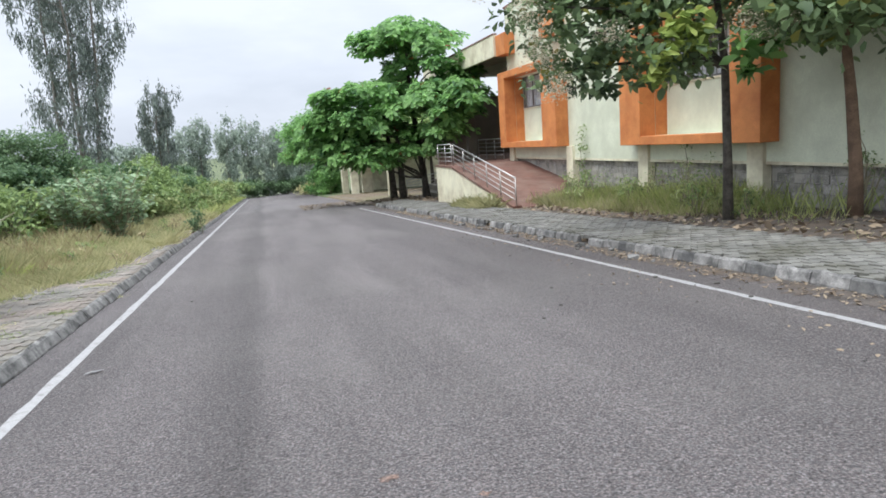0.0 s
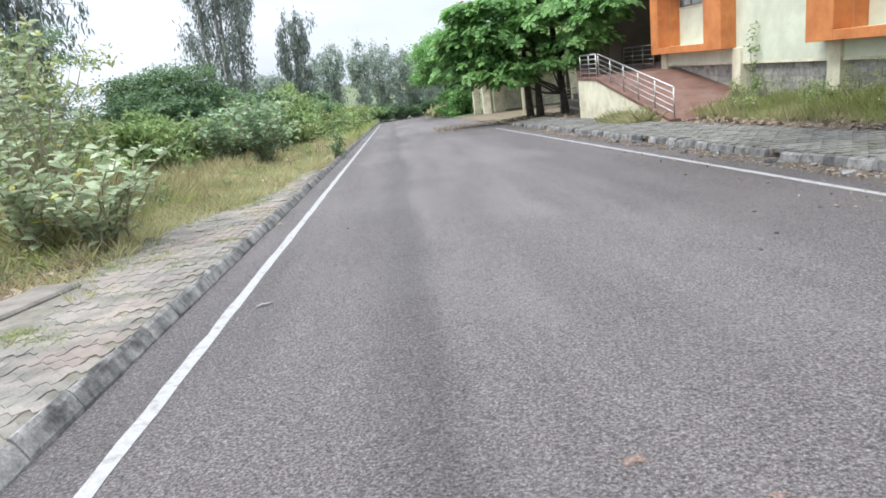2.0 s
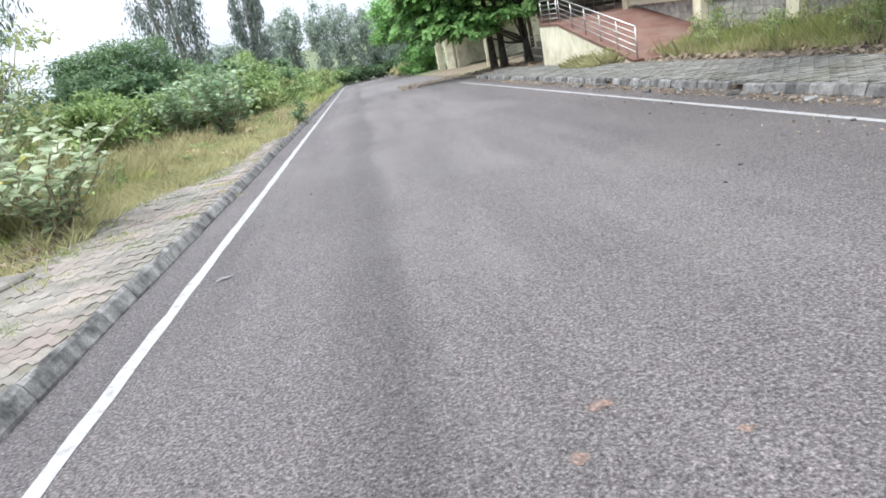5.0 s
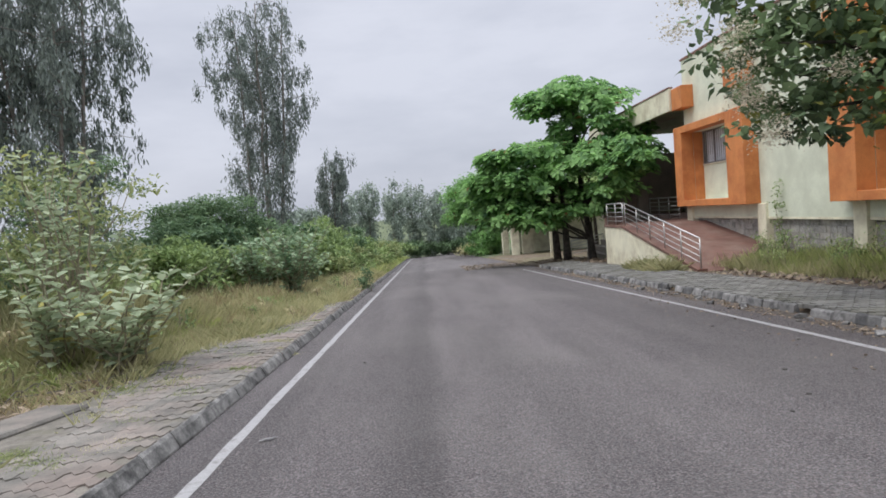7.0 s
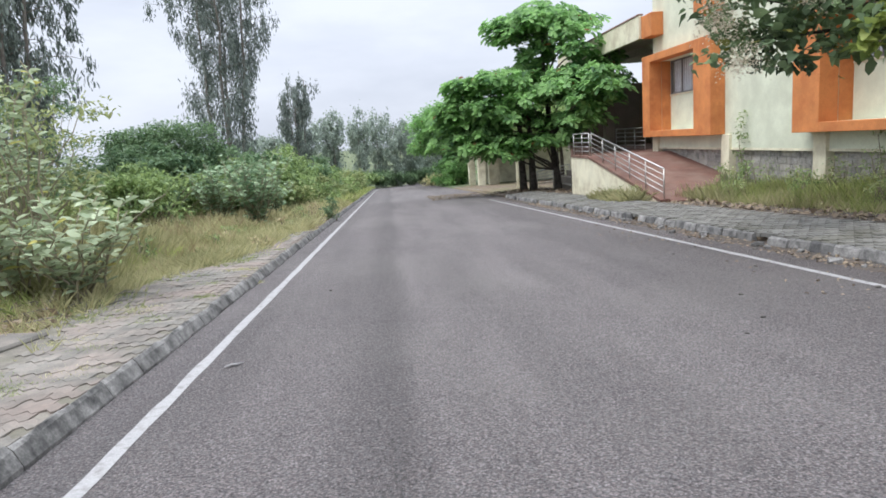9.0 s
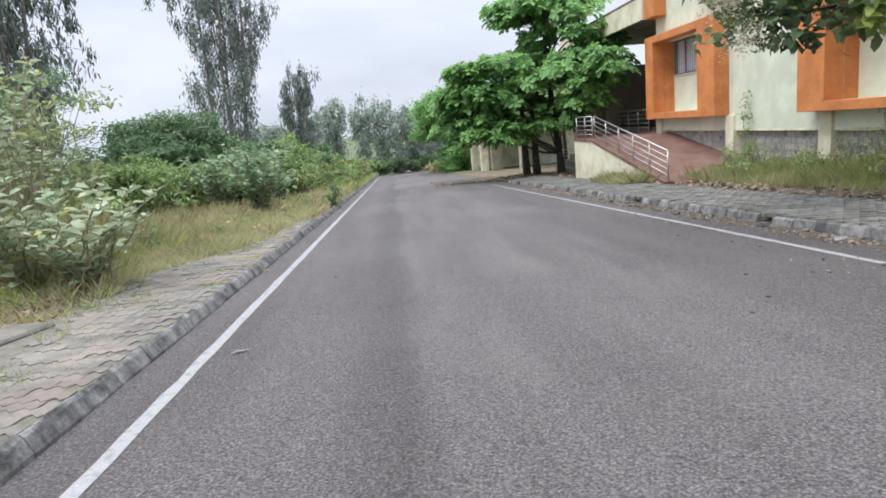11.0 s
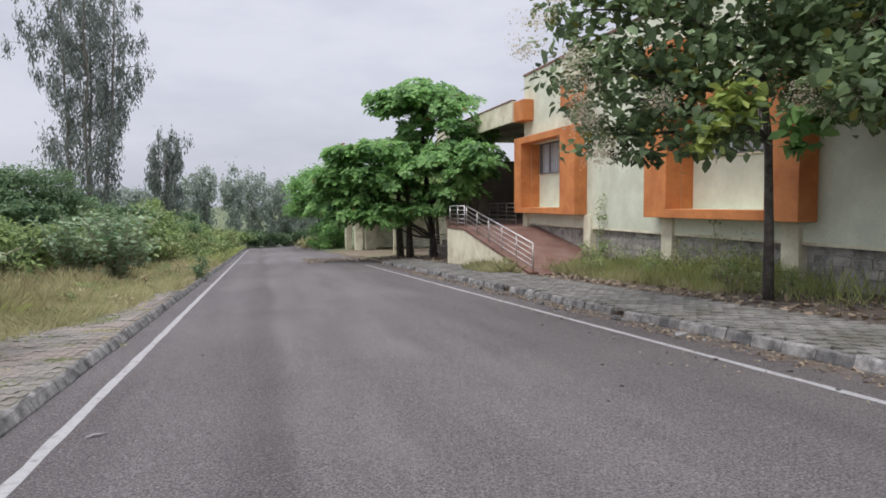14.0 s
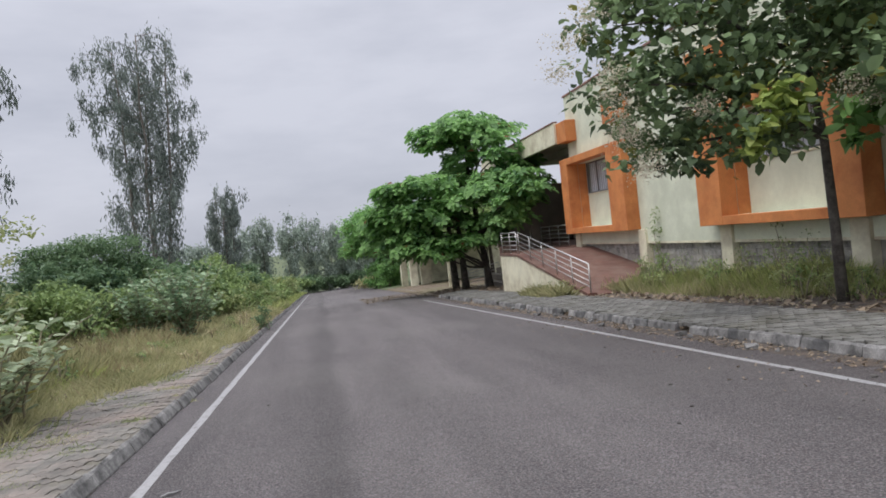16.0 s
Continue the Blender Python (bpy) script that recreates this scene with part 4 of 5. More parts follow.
calotropis(201, -4.45, 8.9, 1.65, 1.35, 18, 0.23, L_CAL, "pale green calotropis shrub with broad leaves", 0.22)
calotropis(202, -5.5, 9.3, 2.0, 1.1, 13, 0.23, L_CAL, "pale green calotropis shrub with broad leaves", 0.2)
calotropis(206, -5.9, 7.6, 1.5, 0.8, 8, 0.19, L_CAL, "leggy pale green calotropis shrub in tall grass", 0.3)
calotropis(207, -5.6, 10.2, 3.75, 1.3, 11, 0.19, L_CAL, "tall leggy calotropis shrub with pale upper leaves", 0.48)
calotropis(203, -5.2, 24.0, 2.75, 1.7, 40, 0.28, L_CALFAR, "tall grey-green calotropis shrub on the verge", 0.05)
calotropis(204, -6.7, 25.0, 2.4, 1.4, 28, 0.28, L_CALFAR, "tall grey-green calotropis shrub on the verge", 0.05)
calotropis(205, -5.6, 29.0, 2.1, 1.3, 24, 0.28, L_CALFAR, "tall grey-green calotropis shrub on the verge", 0.05)
bush("tall_shrub", "tall light green leafy shrub beside the pavers", 211, -6.9, 12.2,
     [(0.0, 0, 3.3, 0.7, 0.6, 0.5), (-0.6, 0.2, 2.9, 0.9, 0.8, 0.6), (0.9, 0, 2.6, 0.6, 0.7, 0.45), (0, 0, 2.1, 1.0, 0.9, 0.6), (-1.0, 0.3, 1.8, 0.9, 0.9, 0.6), (1.45, 0.2, 3.0, 0.35, 0.4, 0.25), (0.4, 0, 1.3, 1.0, 0.9, 0.6), (-0.9, 0, 3.5, 0.5, 0.5, 0.35), (1.1, 0.1, 1.9, 0.5, 0.5, 0.4)],
     L_TALL, 0.12, 620, stems=34, sub=0.17, per_sub=16, flat=0.3)
bush("tall_shrub", "light green leafy shrub behind taller grass", 212, -8.9, 11.6,
     [(0, 0, 2.9, 0.8, 0.8, 0.6), (-0.5, 0.2, 2.0, 1.0, 0.9, 0.7), (0.5, 0, 1.4, 1.0, 0.9, 0.7)], L_TALL, 0.12, 1000, stems=24, sub=0.18, per_sub=16, flat=0.3)
bush("thorn_tree", "dark feathery thorn tree behind the tall shrubs", 213, -11.2, 21.0,
     [(0, 0, 1.6, 1.8, 1.6, 1.0), (-1.5, 0, 2.4, 1.5, 1.4, 0.9), (0.9, 0, 3.0, 0.9, 0.9, 0.35), (1.4, 0.2, 3.9, 0.8, 0.7, 0.25), (0.6, 0.3, 4.7, 1.0, 0.8, 0.4), (-1.2, 0, 3.8, 1.4, 1.2, 0.7), (1.1, 0.2, 2.2, 0.9, 0.9, 0.4)], L_ACACIA, 0.12, 1000, stems=30, category="tree", sub=0.2, flat=0.6)

# beyond the entrance on the right: shade trees, dry scrub and the hedge where the road turns
for i, (x, y, top, w) in enumerate([(7.2, 74, 4.8, 3.6), (11.5, 73, 5.4, 3.8), (5.6, 76, 5.4, 4.2), (8.0, 88, 5.5, 5.0), (13.5, 52, 5.0, 4.0), (16.5, 46, 4.5, 4.0)]):
    rng = np.random.default_rng(300 + i)
    zb = soil_z(x, y)
    h = top - zb
    bl = [(x + rng.normal() * w * 0.4, y + rng.normal() * w * 0.4, zb + h * rng.uniform(0.5, 0.92), w * rng.uniform(0.35, 0.6), w * rng.uniform(0.35, 0.6), h * 0.13) for k in range(12)]
    tree("shade_tree", "dense green shade tree beyond the entrance", 320 + i, (x, y, zb), wobble(rng, (x, y, zb - 0.1), (x, y, zb + h * 0.8), 5, 0.02), 0.2, 0.06, BARK_DARK, bl, 420, 0.34, L_BADAM if i < 3 else (L_FAR_HAZED if i == 3 else L_BUSH), 6, width=0.5, sub=0.4, per_sub=22, flat=0.5)
for i, (x, y, h, w) in enumerate([(-3.4, 98, 2.6, 3.0), (-0.4, 101, 2.5, 3.0), (2.6, 103, 2.6, 3.2), (5.6, 106, 3.0, 3.2), (5.0, 84, 1.6, 1.6), (-6.6, 93, 3.0, 3.2), (-9.6, 90, 3.2, 3.4), (-13.0, 86, 3.4, 3.6), (-16.5, 78, 3.4, 3.6)]):
    bl = [(Rb.normal() * w * 0.35, Rb.normal() * w * 0.3, h * Rb.uniform(0.3, 0.75), w * 0.5, w * 0.5, h * 0.25) for k in range(7)]
    bush("hedge_bush", "dark green hedge bush where the road turns", 400 + i, x, y, bl, L_GRASS if i == 4 else L_ACACIA, 0.32, 420, group="hedge at the bend", sub=0.4)

for i, (x, y, h, w) in enumerate([(6.5, 69.5, 3.4, 1.5), (5.7, 73.5, 3.2, 1.6), (7.0, 71.5, 3.6, 1.6)]):
    bl = [(Rb.normal() * w * 0.3, Rb.normal() * w * 0.3, h * Rb.uniform(0.1, 0.8), w * 0.45, w * 0.45, h * 0.2) for k in range(9)]
    bush("roadside_bush", "dark dense bush beside the covered walkway", 440 + i, x, y, bl, L_BADAM, 0.3, 420, group="bushes by the walkway", sub=0.35)

# covered way beyond the driveway: cream piers and a shaded back wall
shed = tagged(empty("covered_walkway", 9, 62, gz(9, 62)), "cream plastered piers and shaded back wall of a covered walkway", "building")
for x0, x1, y in ((7.22, 7.85, 64.0), (7.54, 8.22, 59.2), (8.92, 9.95, 62.0)):
    box_part("pier", (x0, x1, y, y + 0.7, gz(x0, y) - 0.1, 0.75), CREAM2, shed, 0.02)
box_part("back_wall", (9.4, 19.0, 69.0, 69.25, gz(19, 69) - 0.3, 0.75), CREAM2, shed, 0.01)
# Slab hidden by leaves, run on east to shade the back wall.
box_part("roof_slab", (6.9, 19.2, 57.6, 69.4, 0.753, 0.98), SOFFIT, shed, 0.02)
post = box_part("gate_post", (8.42, 8.58, 45.0, 45.16, gz(8.5, 45) - 0.1, 0.75), CREAM2, None, 0.01)
tagged(post, "slim white painted post by the driveway", "post")
rail_run([(8.45, 38.5, gz(9, 38.5) + 0.25), (10.45, 38.5, gz(9, 38.5) + 0.55)], 0.95, "step_railing", "pale steel railing beside the porch steps", [(8.45, 38.5, gz(9, 38.5) + 0.25), (9.45, 38.5, gz(9, 38.5) + 0.40), (10.45, 38.5, gz(9, 38.5) + 0.55)])
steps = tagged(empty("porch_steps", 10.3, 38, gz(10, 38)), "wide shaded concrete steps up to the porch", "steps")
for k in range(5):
    box_part("step", (8.9 + 0.42 * k, 11.29, 32.5, 38.2, gz(10, 38) - 0.2 if k == 0 else gz(10, 38) + 0.2 + 0.32 * (k - 1) + 0.002, gz(10, 38) + 0.2 + 0.32 * k), PORCH_SHADE, steps, 0.01)

# ---- verge grass and weeds ----
def blades(name, label, seed, n, xr, yr, height, width, mat, keep=None, lean=0.45, tuft=9, loose=0.09):
    """Grass in tufts: narrow bent blades on the soil within a stretch of the verge."""
    rng = np.random.default_rng(seed)
    k = n // tuft
    x, y = rng.uniform(*xr, k), rng.uniform(*yr, k)
    if keep is not None:
        ok = keep(x, y, rng)
        x, y = x[ok], y[ok]
    k = len(x)
    hh = height * rng.uniform(0.45, 1.25, k) * (0.75 + 0.4 * np.sin(x * 1.3 + y * 0.7) * np.sin(y * 0.9))
    x, y, hh = (np.repeat(a, tuft) for a in (x, y, hh))
    m = len(x)
    x, y = x + rng.normal(size=m) * loose, y + rng.normal(size=m) * loose
    x = x + bend(y)
    z = plane_z(x, y) + verge_rise(x, y) - 0.02
    way = np.stack([rng.normal(size=m) * lean, rng.normal(size=m) * lean, np.ones(m)], 1)
    up = unit(rng, m)
    ln = hh * rng.uniform(0.6, 1.2, m)
    ob = leaf_mesh(name, leaves_np(np.stack([x, y, z], 1), way, up, ln, np.full(m, width) * rng.uniform(0.7, 1.3, m), 0.22, 0.1, 0.5), mat)
    return tagged(ob, label, "grass", kind="stuff")


def paver_edge(y):
    return -3.55 - 0.25 * np.sin(y * 0.8) - 0.3 * np.exp(-((y - 8.0) / 2.5) ** 2) + np.clip((y - 11.5) / 6, 0, 1) * 0.85


blades("dry_grass", "dry yellow-green grass on the roadside verge", 501, 90000, (-11, -2.6), (3.0, 22), 0.46, 0.010, L_GRASS, lambda x, y, r: (x < paver_edge(y) - 0.05 + r.normal(size=len(x)) * 0.16) & ~((x > -5.0) & (x < -3.7) & (y > 3.6) & (y < 7.2)) & ~((y < 8.2) & (x > -7) & (r.random(len(x)) < 0.75)), tuft=7)
blades("dry_grass", "sparse low grass creeping over the pavers' edge", 513, 9000, (-4.3, -2.75), (7.5, 22), 0.16, 0.007, L_TALL, lambda x, y, r: (x < paver_edge(y) + 0.55 + r.normal(size=len(x)) * 0.2) & (np.sin(2.1 * y + x) * np.sin(0.9 * y) > -0.25), lean=0.8, tuft=10, loose=0.10).location.z = 0.06
blades("straw_grass", "reddish dry straw among green grass", 508, 16000, (-9, -3.4), (4.5, 30), 0.42, 0.008, L_STRAW, lambda x, y, r: (x < paver_edge(y) - 0.3) & (np.sin(x * 1.1 + 0.5 * y) * np.sin(0.45 * y) > -0.1))
blades("tall_grass", "tall yellow-brown seeding grass among the shrubs", 510, 42000, (-10, -4.7), (4.0, 17), 1.0, 0.007, L_GRASS, lambda x, y, r: (x < -5.0 + 0.35 * np.sin(y * 1.3)) & ((y > 8.0) | (x < -5.6)), lean=0.35, tuft=8, loose=0.12)
blades("tall_grass", "reddish seed stalks above the grass", 511, 9000, (-10, -4.2), (7.0, 40), 0.85, 0.007, L_STRAW, lambda x, y, r: np.sin(x * 0.9 + 0.3 * y) > -0.2, lean=0.3, tuft=6, loose=0.2)
blades("tall_grass", "tall green grass among the shrubs", 502, 22000, (-12, -4.6), (4.0, 16), 0.66, 0.009, L_GREEN, lambda x, y, r: (x < -5.05 + 0.35 * np.sin(y)) & ((y > 8.0) | (x < -5.3)), tuft=6, loose=0.12)
blades("verge_grass", "yellow-green grass along the kerb", 503, 60000, (-10, -2.55), (17, 60), 0.66, 0.018, L_GRASS, lambda x, y, r: x < paver_edge(y))
blades("verge_grass", "tall green grass along the kerb far off", 504, 20000, (-9, -2.6), (38, 95), 0.85, 0.05, L_GREEN)
blades("wall_weeds", "tall yellow-green weeds against the plinth", 505, 26000, (9.2, 11.2), (8.2, 20.4), 0.85, 0.006, L_GREEN, lambda x, y, r: r.random(len(x)) < 0.05 + 0.95 * (np.abs(y - 15.6) < 4.4) * (x > 9.35 + 0.3 * np.sin(3 * y)), lean=0.26, tuft=5, loose=0.15)
blades("wall_weeds", "dry straw among the weeds by the plinth", 509, 14000, (9.0, 11.2), (10.5, 20.4), 0.78, 0.006, L_GRASS, lambda x, y, r: r.random(len(x)) < np.clip((y - 10.5) / 3.0, 0.1, 1.0), lean=0.26, tuft=5, loose=0.15)
blades("wall_weeds", "dry weeds at the pavement's edge", 506, 2500, (8.2, 10.5), (5, 19), 0.16, 0.010, L_GRASS, lambda x, y, r: r.random(len(x)) < 0.4, tuft=5)
blades("ramp_weeds", "pale straw-coloured weeds heaped at the ramp's foot", 512, 2600, (7.25, 7.85), (19.6, 22.8), 0.62, 0.010, L_GRASS, None, lean=0.6, tuft=6, loose=0.1)
blades("far_grass", "rough grass beyond the belt of bushes", 507, 26000, (-40, -10), (14, 90), 0.9, 0.06, L_GREEN)
Rw = np.random.default_rng(66)
for i in range(30):
    x, y, h = Rw.uniform(9.1, 10.9), Rw.uniform(9.4, 20.5), Rw.uniform(0.5, 1.25)
    bush("weed", ("leafy green weed growing by the plinth", "pale green weed with thin stalks by the plinth")[i % 2], 600 + i, x, y, [(0, 0, h * 0.75, 0.18, 0.18, h * 0.25), (0.12, 0.08, h * 0.45, 0.26, 0.26, h * 0.3), (-0.12, -0.1, h * 0.3, 0.26, 0.26, h * 0.25)], (L_BUSH, L_TALL)[i % 2], 0.085, 900, group="weeds by the plinth", category="weed", sub=0.09, per_sub=10, stems=10)
for i, (x, y, h) in enumerate([(7.75, 20.6, 0.55), (7.7, 21.4, 0.6), (7.6, 22.4, 0.4)]):
    bush("weed", "straggling yellow-green weed at the ramp's foot", 680 + i, x, y, [(0, 0, h * 0.6, 0.3, 0.4, h * 0.35)], L_TALL, 0.075, 900, group="weeds by the ramp", category="weed", sub=0.10, per_sub=12, stems=8)
for i in range(46):
    y = Rw.uniform(8.5, 34)
    x, h = Rw.uniform(-7.5, float(paver_edge(y)) - 0.35), Rw.uniform(0.25, 0.75)
    bush("weed", ("low leafy weed in the dry grass", "pale green weed in the dry grass", "brown dry weed in the grass")[i % 3], 1000 + i, x, y, [(0, 0, h * 0.6, 0.22, 0.22, h * 0.4), (0.15, 0.1, h * 0.35, 0.25, 0.25, h * 0.3)], (L_BUSH, L_TALL, L_STRAW)[i % 3], 0.09, 700, group="weeds on the verge", category="weed", sub=0.09, per_sub=10, stems=8)
bush("weed", "small dark green weed growing from the kerb", 620, -2.72, 25.2, [(0.05, 0, 0.55, 0.26, 0.26, 0.38), (0, 0, 0.25, 0.26, 0.26, 0.25)], L_ACACIA, 0.11, 2600, category="weed", sub=0.10, per_sub=14)
for i, (y, h) in enumerate([(12.9, 1.3), (14.1, 1.7), (15.2, 1.2), (18.4, 1.1), (8.6, 1.6)]):
    bush("creeper", "leafy green climber against the stone plinth", 690 + i, 10.98, y, [(0, 0, h * 0.4, 0.15, 0.45, h * 0.35), (0.03, 0.15, h * 0.75, 0.1, 0.3, h * 0.25)], L_BUSH, 0.07, 1100, group="climbers on the plinth", category="climber", sub=0.09, per_sub=8)
bush("creeper", "thin green creeper climbing the cream wall", 621, 11.05, 20.1, [(0.02, 0.0, 1.0, 0.08, 0.35, 0.5), (0.02, 0.05, 1.9, 0.06, 0.25, 0.5), (0.02, -0.1, 2.4, 0.05, 0.15, 0.25), (0, 0, 0.5, 0.1, 0.4, 0.4)], L_BUSH, 0.09, 2600, category="climber", sub=0.08, per_sub=8)
for i, (x, y, w) in enumerate([(-2.75, 5.3, 0.16), (-3.1, 4.9, 0.22), (-2.95, 6.1, 0.15), (-3.3, 6.5, 0.2), (-2.8, 7.3, 0.15), (-2.62, 8.6, 0.12), (-3.25, 8.0, 0.22), (-2.9, 9.8, 0.18), (-3.3, 4.1, 0.26), (-3.0, 3.5, 0.25), (-3.5, 5.2, 0.2), (-3.45, 7.4, 0.2), (-2.7, 11.2, 0.2), (-3.0, 12.6, 0.25), (-2.6, 14.2, 0.2), (-2.34, 10.3, 0.07)]):
    b = blades("grass_tuft", "low green grass tuft between pavers", 640 + i, 800, (x - w, x + w), (y - w * 0.7, y + w * 0.7), 0.06, 0.005, L_TALL if i % 3 else L_GRASS, lean=1.1, loose=0.08)
    b.location.z = 0.085

# teak flower heads and a bright young shoot
def sprays(name, label, seed, places, mat, leaf, per, r, parent, width=0.5, broad=False):
    rng = np.random.default_rng(seed)
    ob, mids = crown(name, rng, [(*p, r, r, r * 0.8) for p in places], per / (r ** 2), leaf, mat, parent, width=width, sub=r * 0.35, per_sub=14, droop=0.1, shell=0.2, broad=broad)
    ob["label"], ob["kind"] = label, "stuff"
    return ob


for n_, p_ in enumerate([(4.0, 9.3, 4.39), (3.86, 9.39, 3.97), (4.37, 9.39, 4.86), (4.56, 9.21, 3.83), (4.7, 9.21, 3.27), (4.84, 9.21, 2.81), (4.98, 9.11, 2.44), (5.3, 9.39, 5.32), (8.28, 8.0, 3.0), (8.65, 7.81, 3.18), (9.49, 8.56, 4.39), (5.95, 8.93, 3.18), (4.75, 9.3, 3.0), (4.6, 9.3, 3.55), (5.0, 9.2, 2.3), (8.0, 8.2, 3.2), (9.0, 8.0, 3.6)]):
    sprays("flower_head", "dry cream-grey flower head", 701 + n_, [p_], L_PANICLE, 0.042, 300, 0.29, t1, 0.6)
sprays("young_shoot", "bright yellow-green young leaves", 702, [(6.95, 8.9, 2.75), (7.15, 8.85, 3.05), (6.8, 8.95, 2.45), (7.35, 8.9, 2.8), (7.3, 8.8, 3.3), (7.6, 8.8, 3.1), (7.0, 8.9, 3.3)], L_TEAK_LIGHT, 0.24, 30, 0.26, t1, 0.62, True)
sprays("young_shoot", "bright green drooping leaves", 703, [(8.35, 8.9, 2.5), (8.6, 8.7, 2.7), (8.5, 8.8, 2.95), (8.85, 8.6, 2.9)], L_BADAM, 0.32, 16, 0.22, t1, 0.5, True)

# ---- kerbs and pavements, piece by piece ----
Rk = np.random.default_rng(9)


def kerb_mesh(name, length, face, top, height, mat, seed, chip=0.012):
    """A kerb stone: battered face towards the road, worn arrises; it lies along y, its foot at z=0, the road on +x."""
    rng = np.random.default_rng(seed)
    prof = [(0.0, -0.08), (0.0, 0.02), (-face, height - 0.025), (-face - 0.025, height), (-face - top, height), (-face - top, -0.08)]
    n = 5
    bm = bmesh.new()
    rows = []
    for i in range(n):
        y = -length / 2 + length * i / (n - 1)
        rows.append([bm.verts.new((px + rng.normal() * chip * (0.3 if i in (0, n - 1) else 0.5), y, pz + (rng.normal() * chip * 0.6 if 1 < k < 5 else 0))) for k, (px, pz) in enumerate(prof)])
    for a, b in zip(rows, rows[1:]):
        for k in range(len(prof)):
            j = (k + 1) % len(prof)
            bm.faces.new((a[k], a[j], b[j], b[k]))
    bm.faces.new(rows[0][::-1])
    bm.faces.new(rows[-1])
    bmesh.ops.recalc_face_normals(bm, faces=bm.faces)
    me = bpy.data.meshes.new(name)
    bm.to_mesh(me)
    bm.free()
    me.materials.append(mat)
    return me


kerb_left = tagged(empty("kerb_left", -2.4, 4, gz(-2.4, 4)), "weathered grey concrete kerb along the verge", "kerb", kind="structure")
kerb_right = tagged(empty("kerb_right", 6, 6, gz(6, 6)), "broken kerb with faded black and white paint", "kerb", kind="structure")
kinds_l = [kerb_mesh("kerb_stone", 0.60, 0.05, 0.04, 0.142, KERB, 800 + i, 0.006) for i in range(5)]
kinds_r = [kerb_mesh("kerb_stone", 0.492, 0.03, 0.075, 0.152, KERB_R, 820 + i, 0.011) for i in range(6)]
KERB_DARK = material("black_kerb_paint", (0.085, 0.083, 0.083), 0.85, 4.0, 0.4, 50.0, 0.6, (0.27, 0.26, 0.25), 3.4, 0.9, objects=0.3)
kinds_d = [kerb_mesh("kerb_stone", 0.488, 0.03, 0.075, 0.148, KERB_DARK, 840 + i, 0.012) for i in range(4)]


def piece(name, me, x, y, z, parent, turn=0.0, flip=1.0, tilt=0.0):
    ob = new(name, me)
    ob.parent = parent
    ob.matrix_parent_inverse = Matrix.Translation(parent.location).inverted()
    ob.location, ob.rotation_euler, ob.scale = (x, y, z), (-0.049 + tilt, 0.0, turn), (flip, 1.0, 1.0)
    return ob


y = -4.6
while y < 95:
    x = LEFT_KERB + float(bend(y))
    piece("kerb_stone", kinds_l[Rk.integers(5)], x + Rk.normal() * 0.008, y, gz(x, y) + Rk.normal() * 0.006, kerb_left, 0.0115 + Rk.normal() * 0.006)
    y += 0.61
y, k = -4.0, 0
while y < 33.5:
    x = RIGHT_KERB + float(bend(y))
    if Rk.random() > (0.04 if y < 9 else 0.10):
        pool = kinds_r if k % 3 != 1 else kinds_d
        piece("kerb_stone", pool[Rk.integers(len(pool))], x - 0.075 + Rk.normal() * (0.006 if y < 7 else 0.016), y, gz(x, y) + Rk.normal() * (0.004 if y < 7 else 0.012), kerb_right, 0.0115 + Rk.normal() * (0.008 if y < 7 else 0.03), -1.0, Rk.normal() * 0.008)
    y += 0.5
    k += 1
for yy in np.arange(46.5, 84, 0.98):
    x = RIGHT_KERB + 0.55 + float(bend(yy))
    piece("kerb_stone", kinds_r[Rk.integers(6)], x, yy, gz(x, yy) - 0.04, kerb_right, 0.0115, -1.0)


def wave_paver(name, L, W, h, mat, amp):
    """An interlocking paver: long sides zigzag, top edge eased."""
    side = [(-0.5, 0.0), (-0.375, amp), (-0.125, -amp), (0.125, amp), (0.375, -amp), (0.5, 0.0)]
    lo = [(u * L, -W / 2 + v * W) for u, v in side]
    hi = [(u * L, W / 2 + v * W) for u, v in reversed(side)]
    ring = lo + hi
    n = len(ring)
    verts = [(x * 0.98, yv * 0.965, h) for x, yv in ring] + [(x * 0.99, yv * 0.985, h - 0.006) for x, yv in ring] + [(x * 0.99, yv * 0.985, -0.04) for x, yv in ring]
    faces = [tuple(range(n))] + [(r * n + i, (r + 1) * n + i, (r + 1) * n + (i + 1) % n, r * n + (i + 1) % n) for r in (0, 1) for i in range(n)]
    faces = [faces[0]] + [f[::-1] for f in faces[1:]]
    me = bpy.data.meshes.new(name)
    me.from_pydata(verts, [], [f for f in faces])
    me.materials.append(mat)
    me.update()
    return me


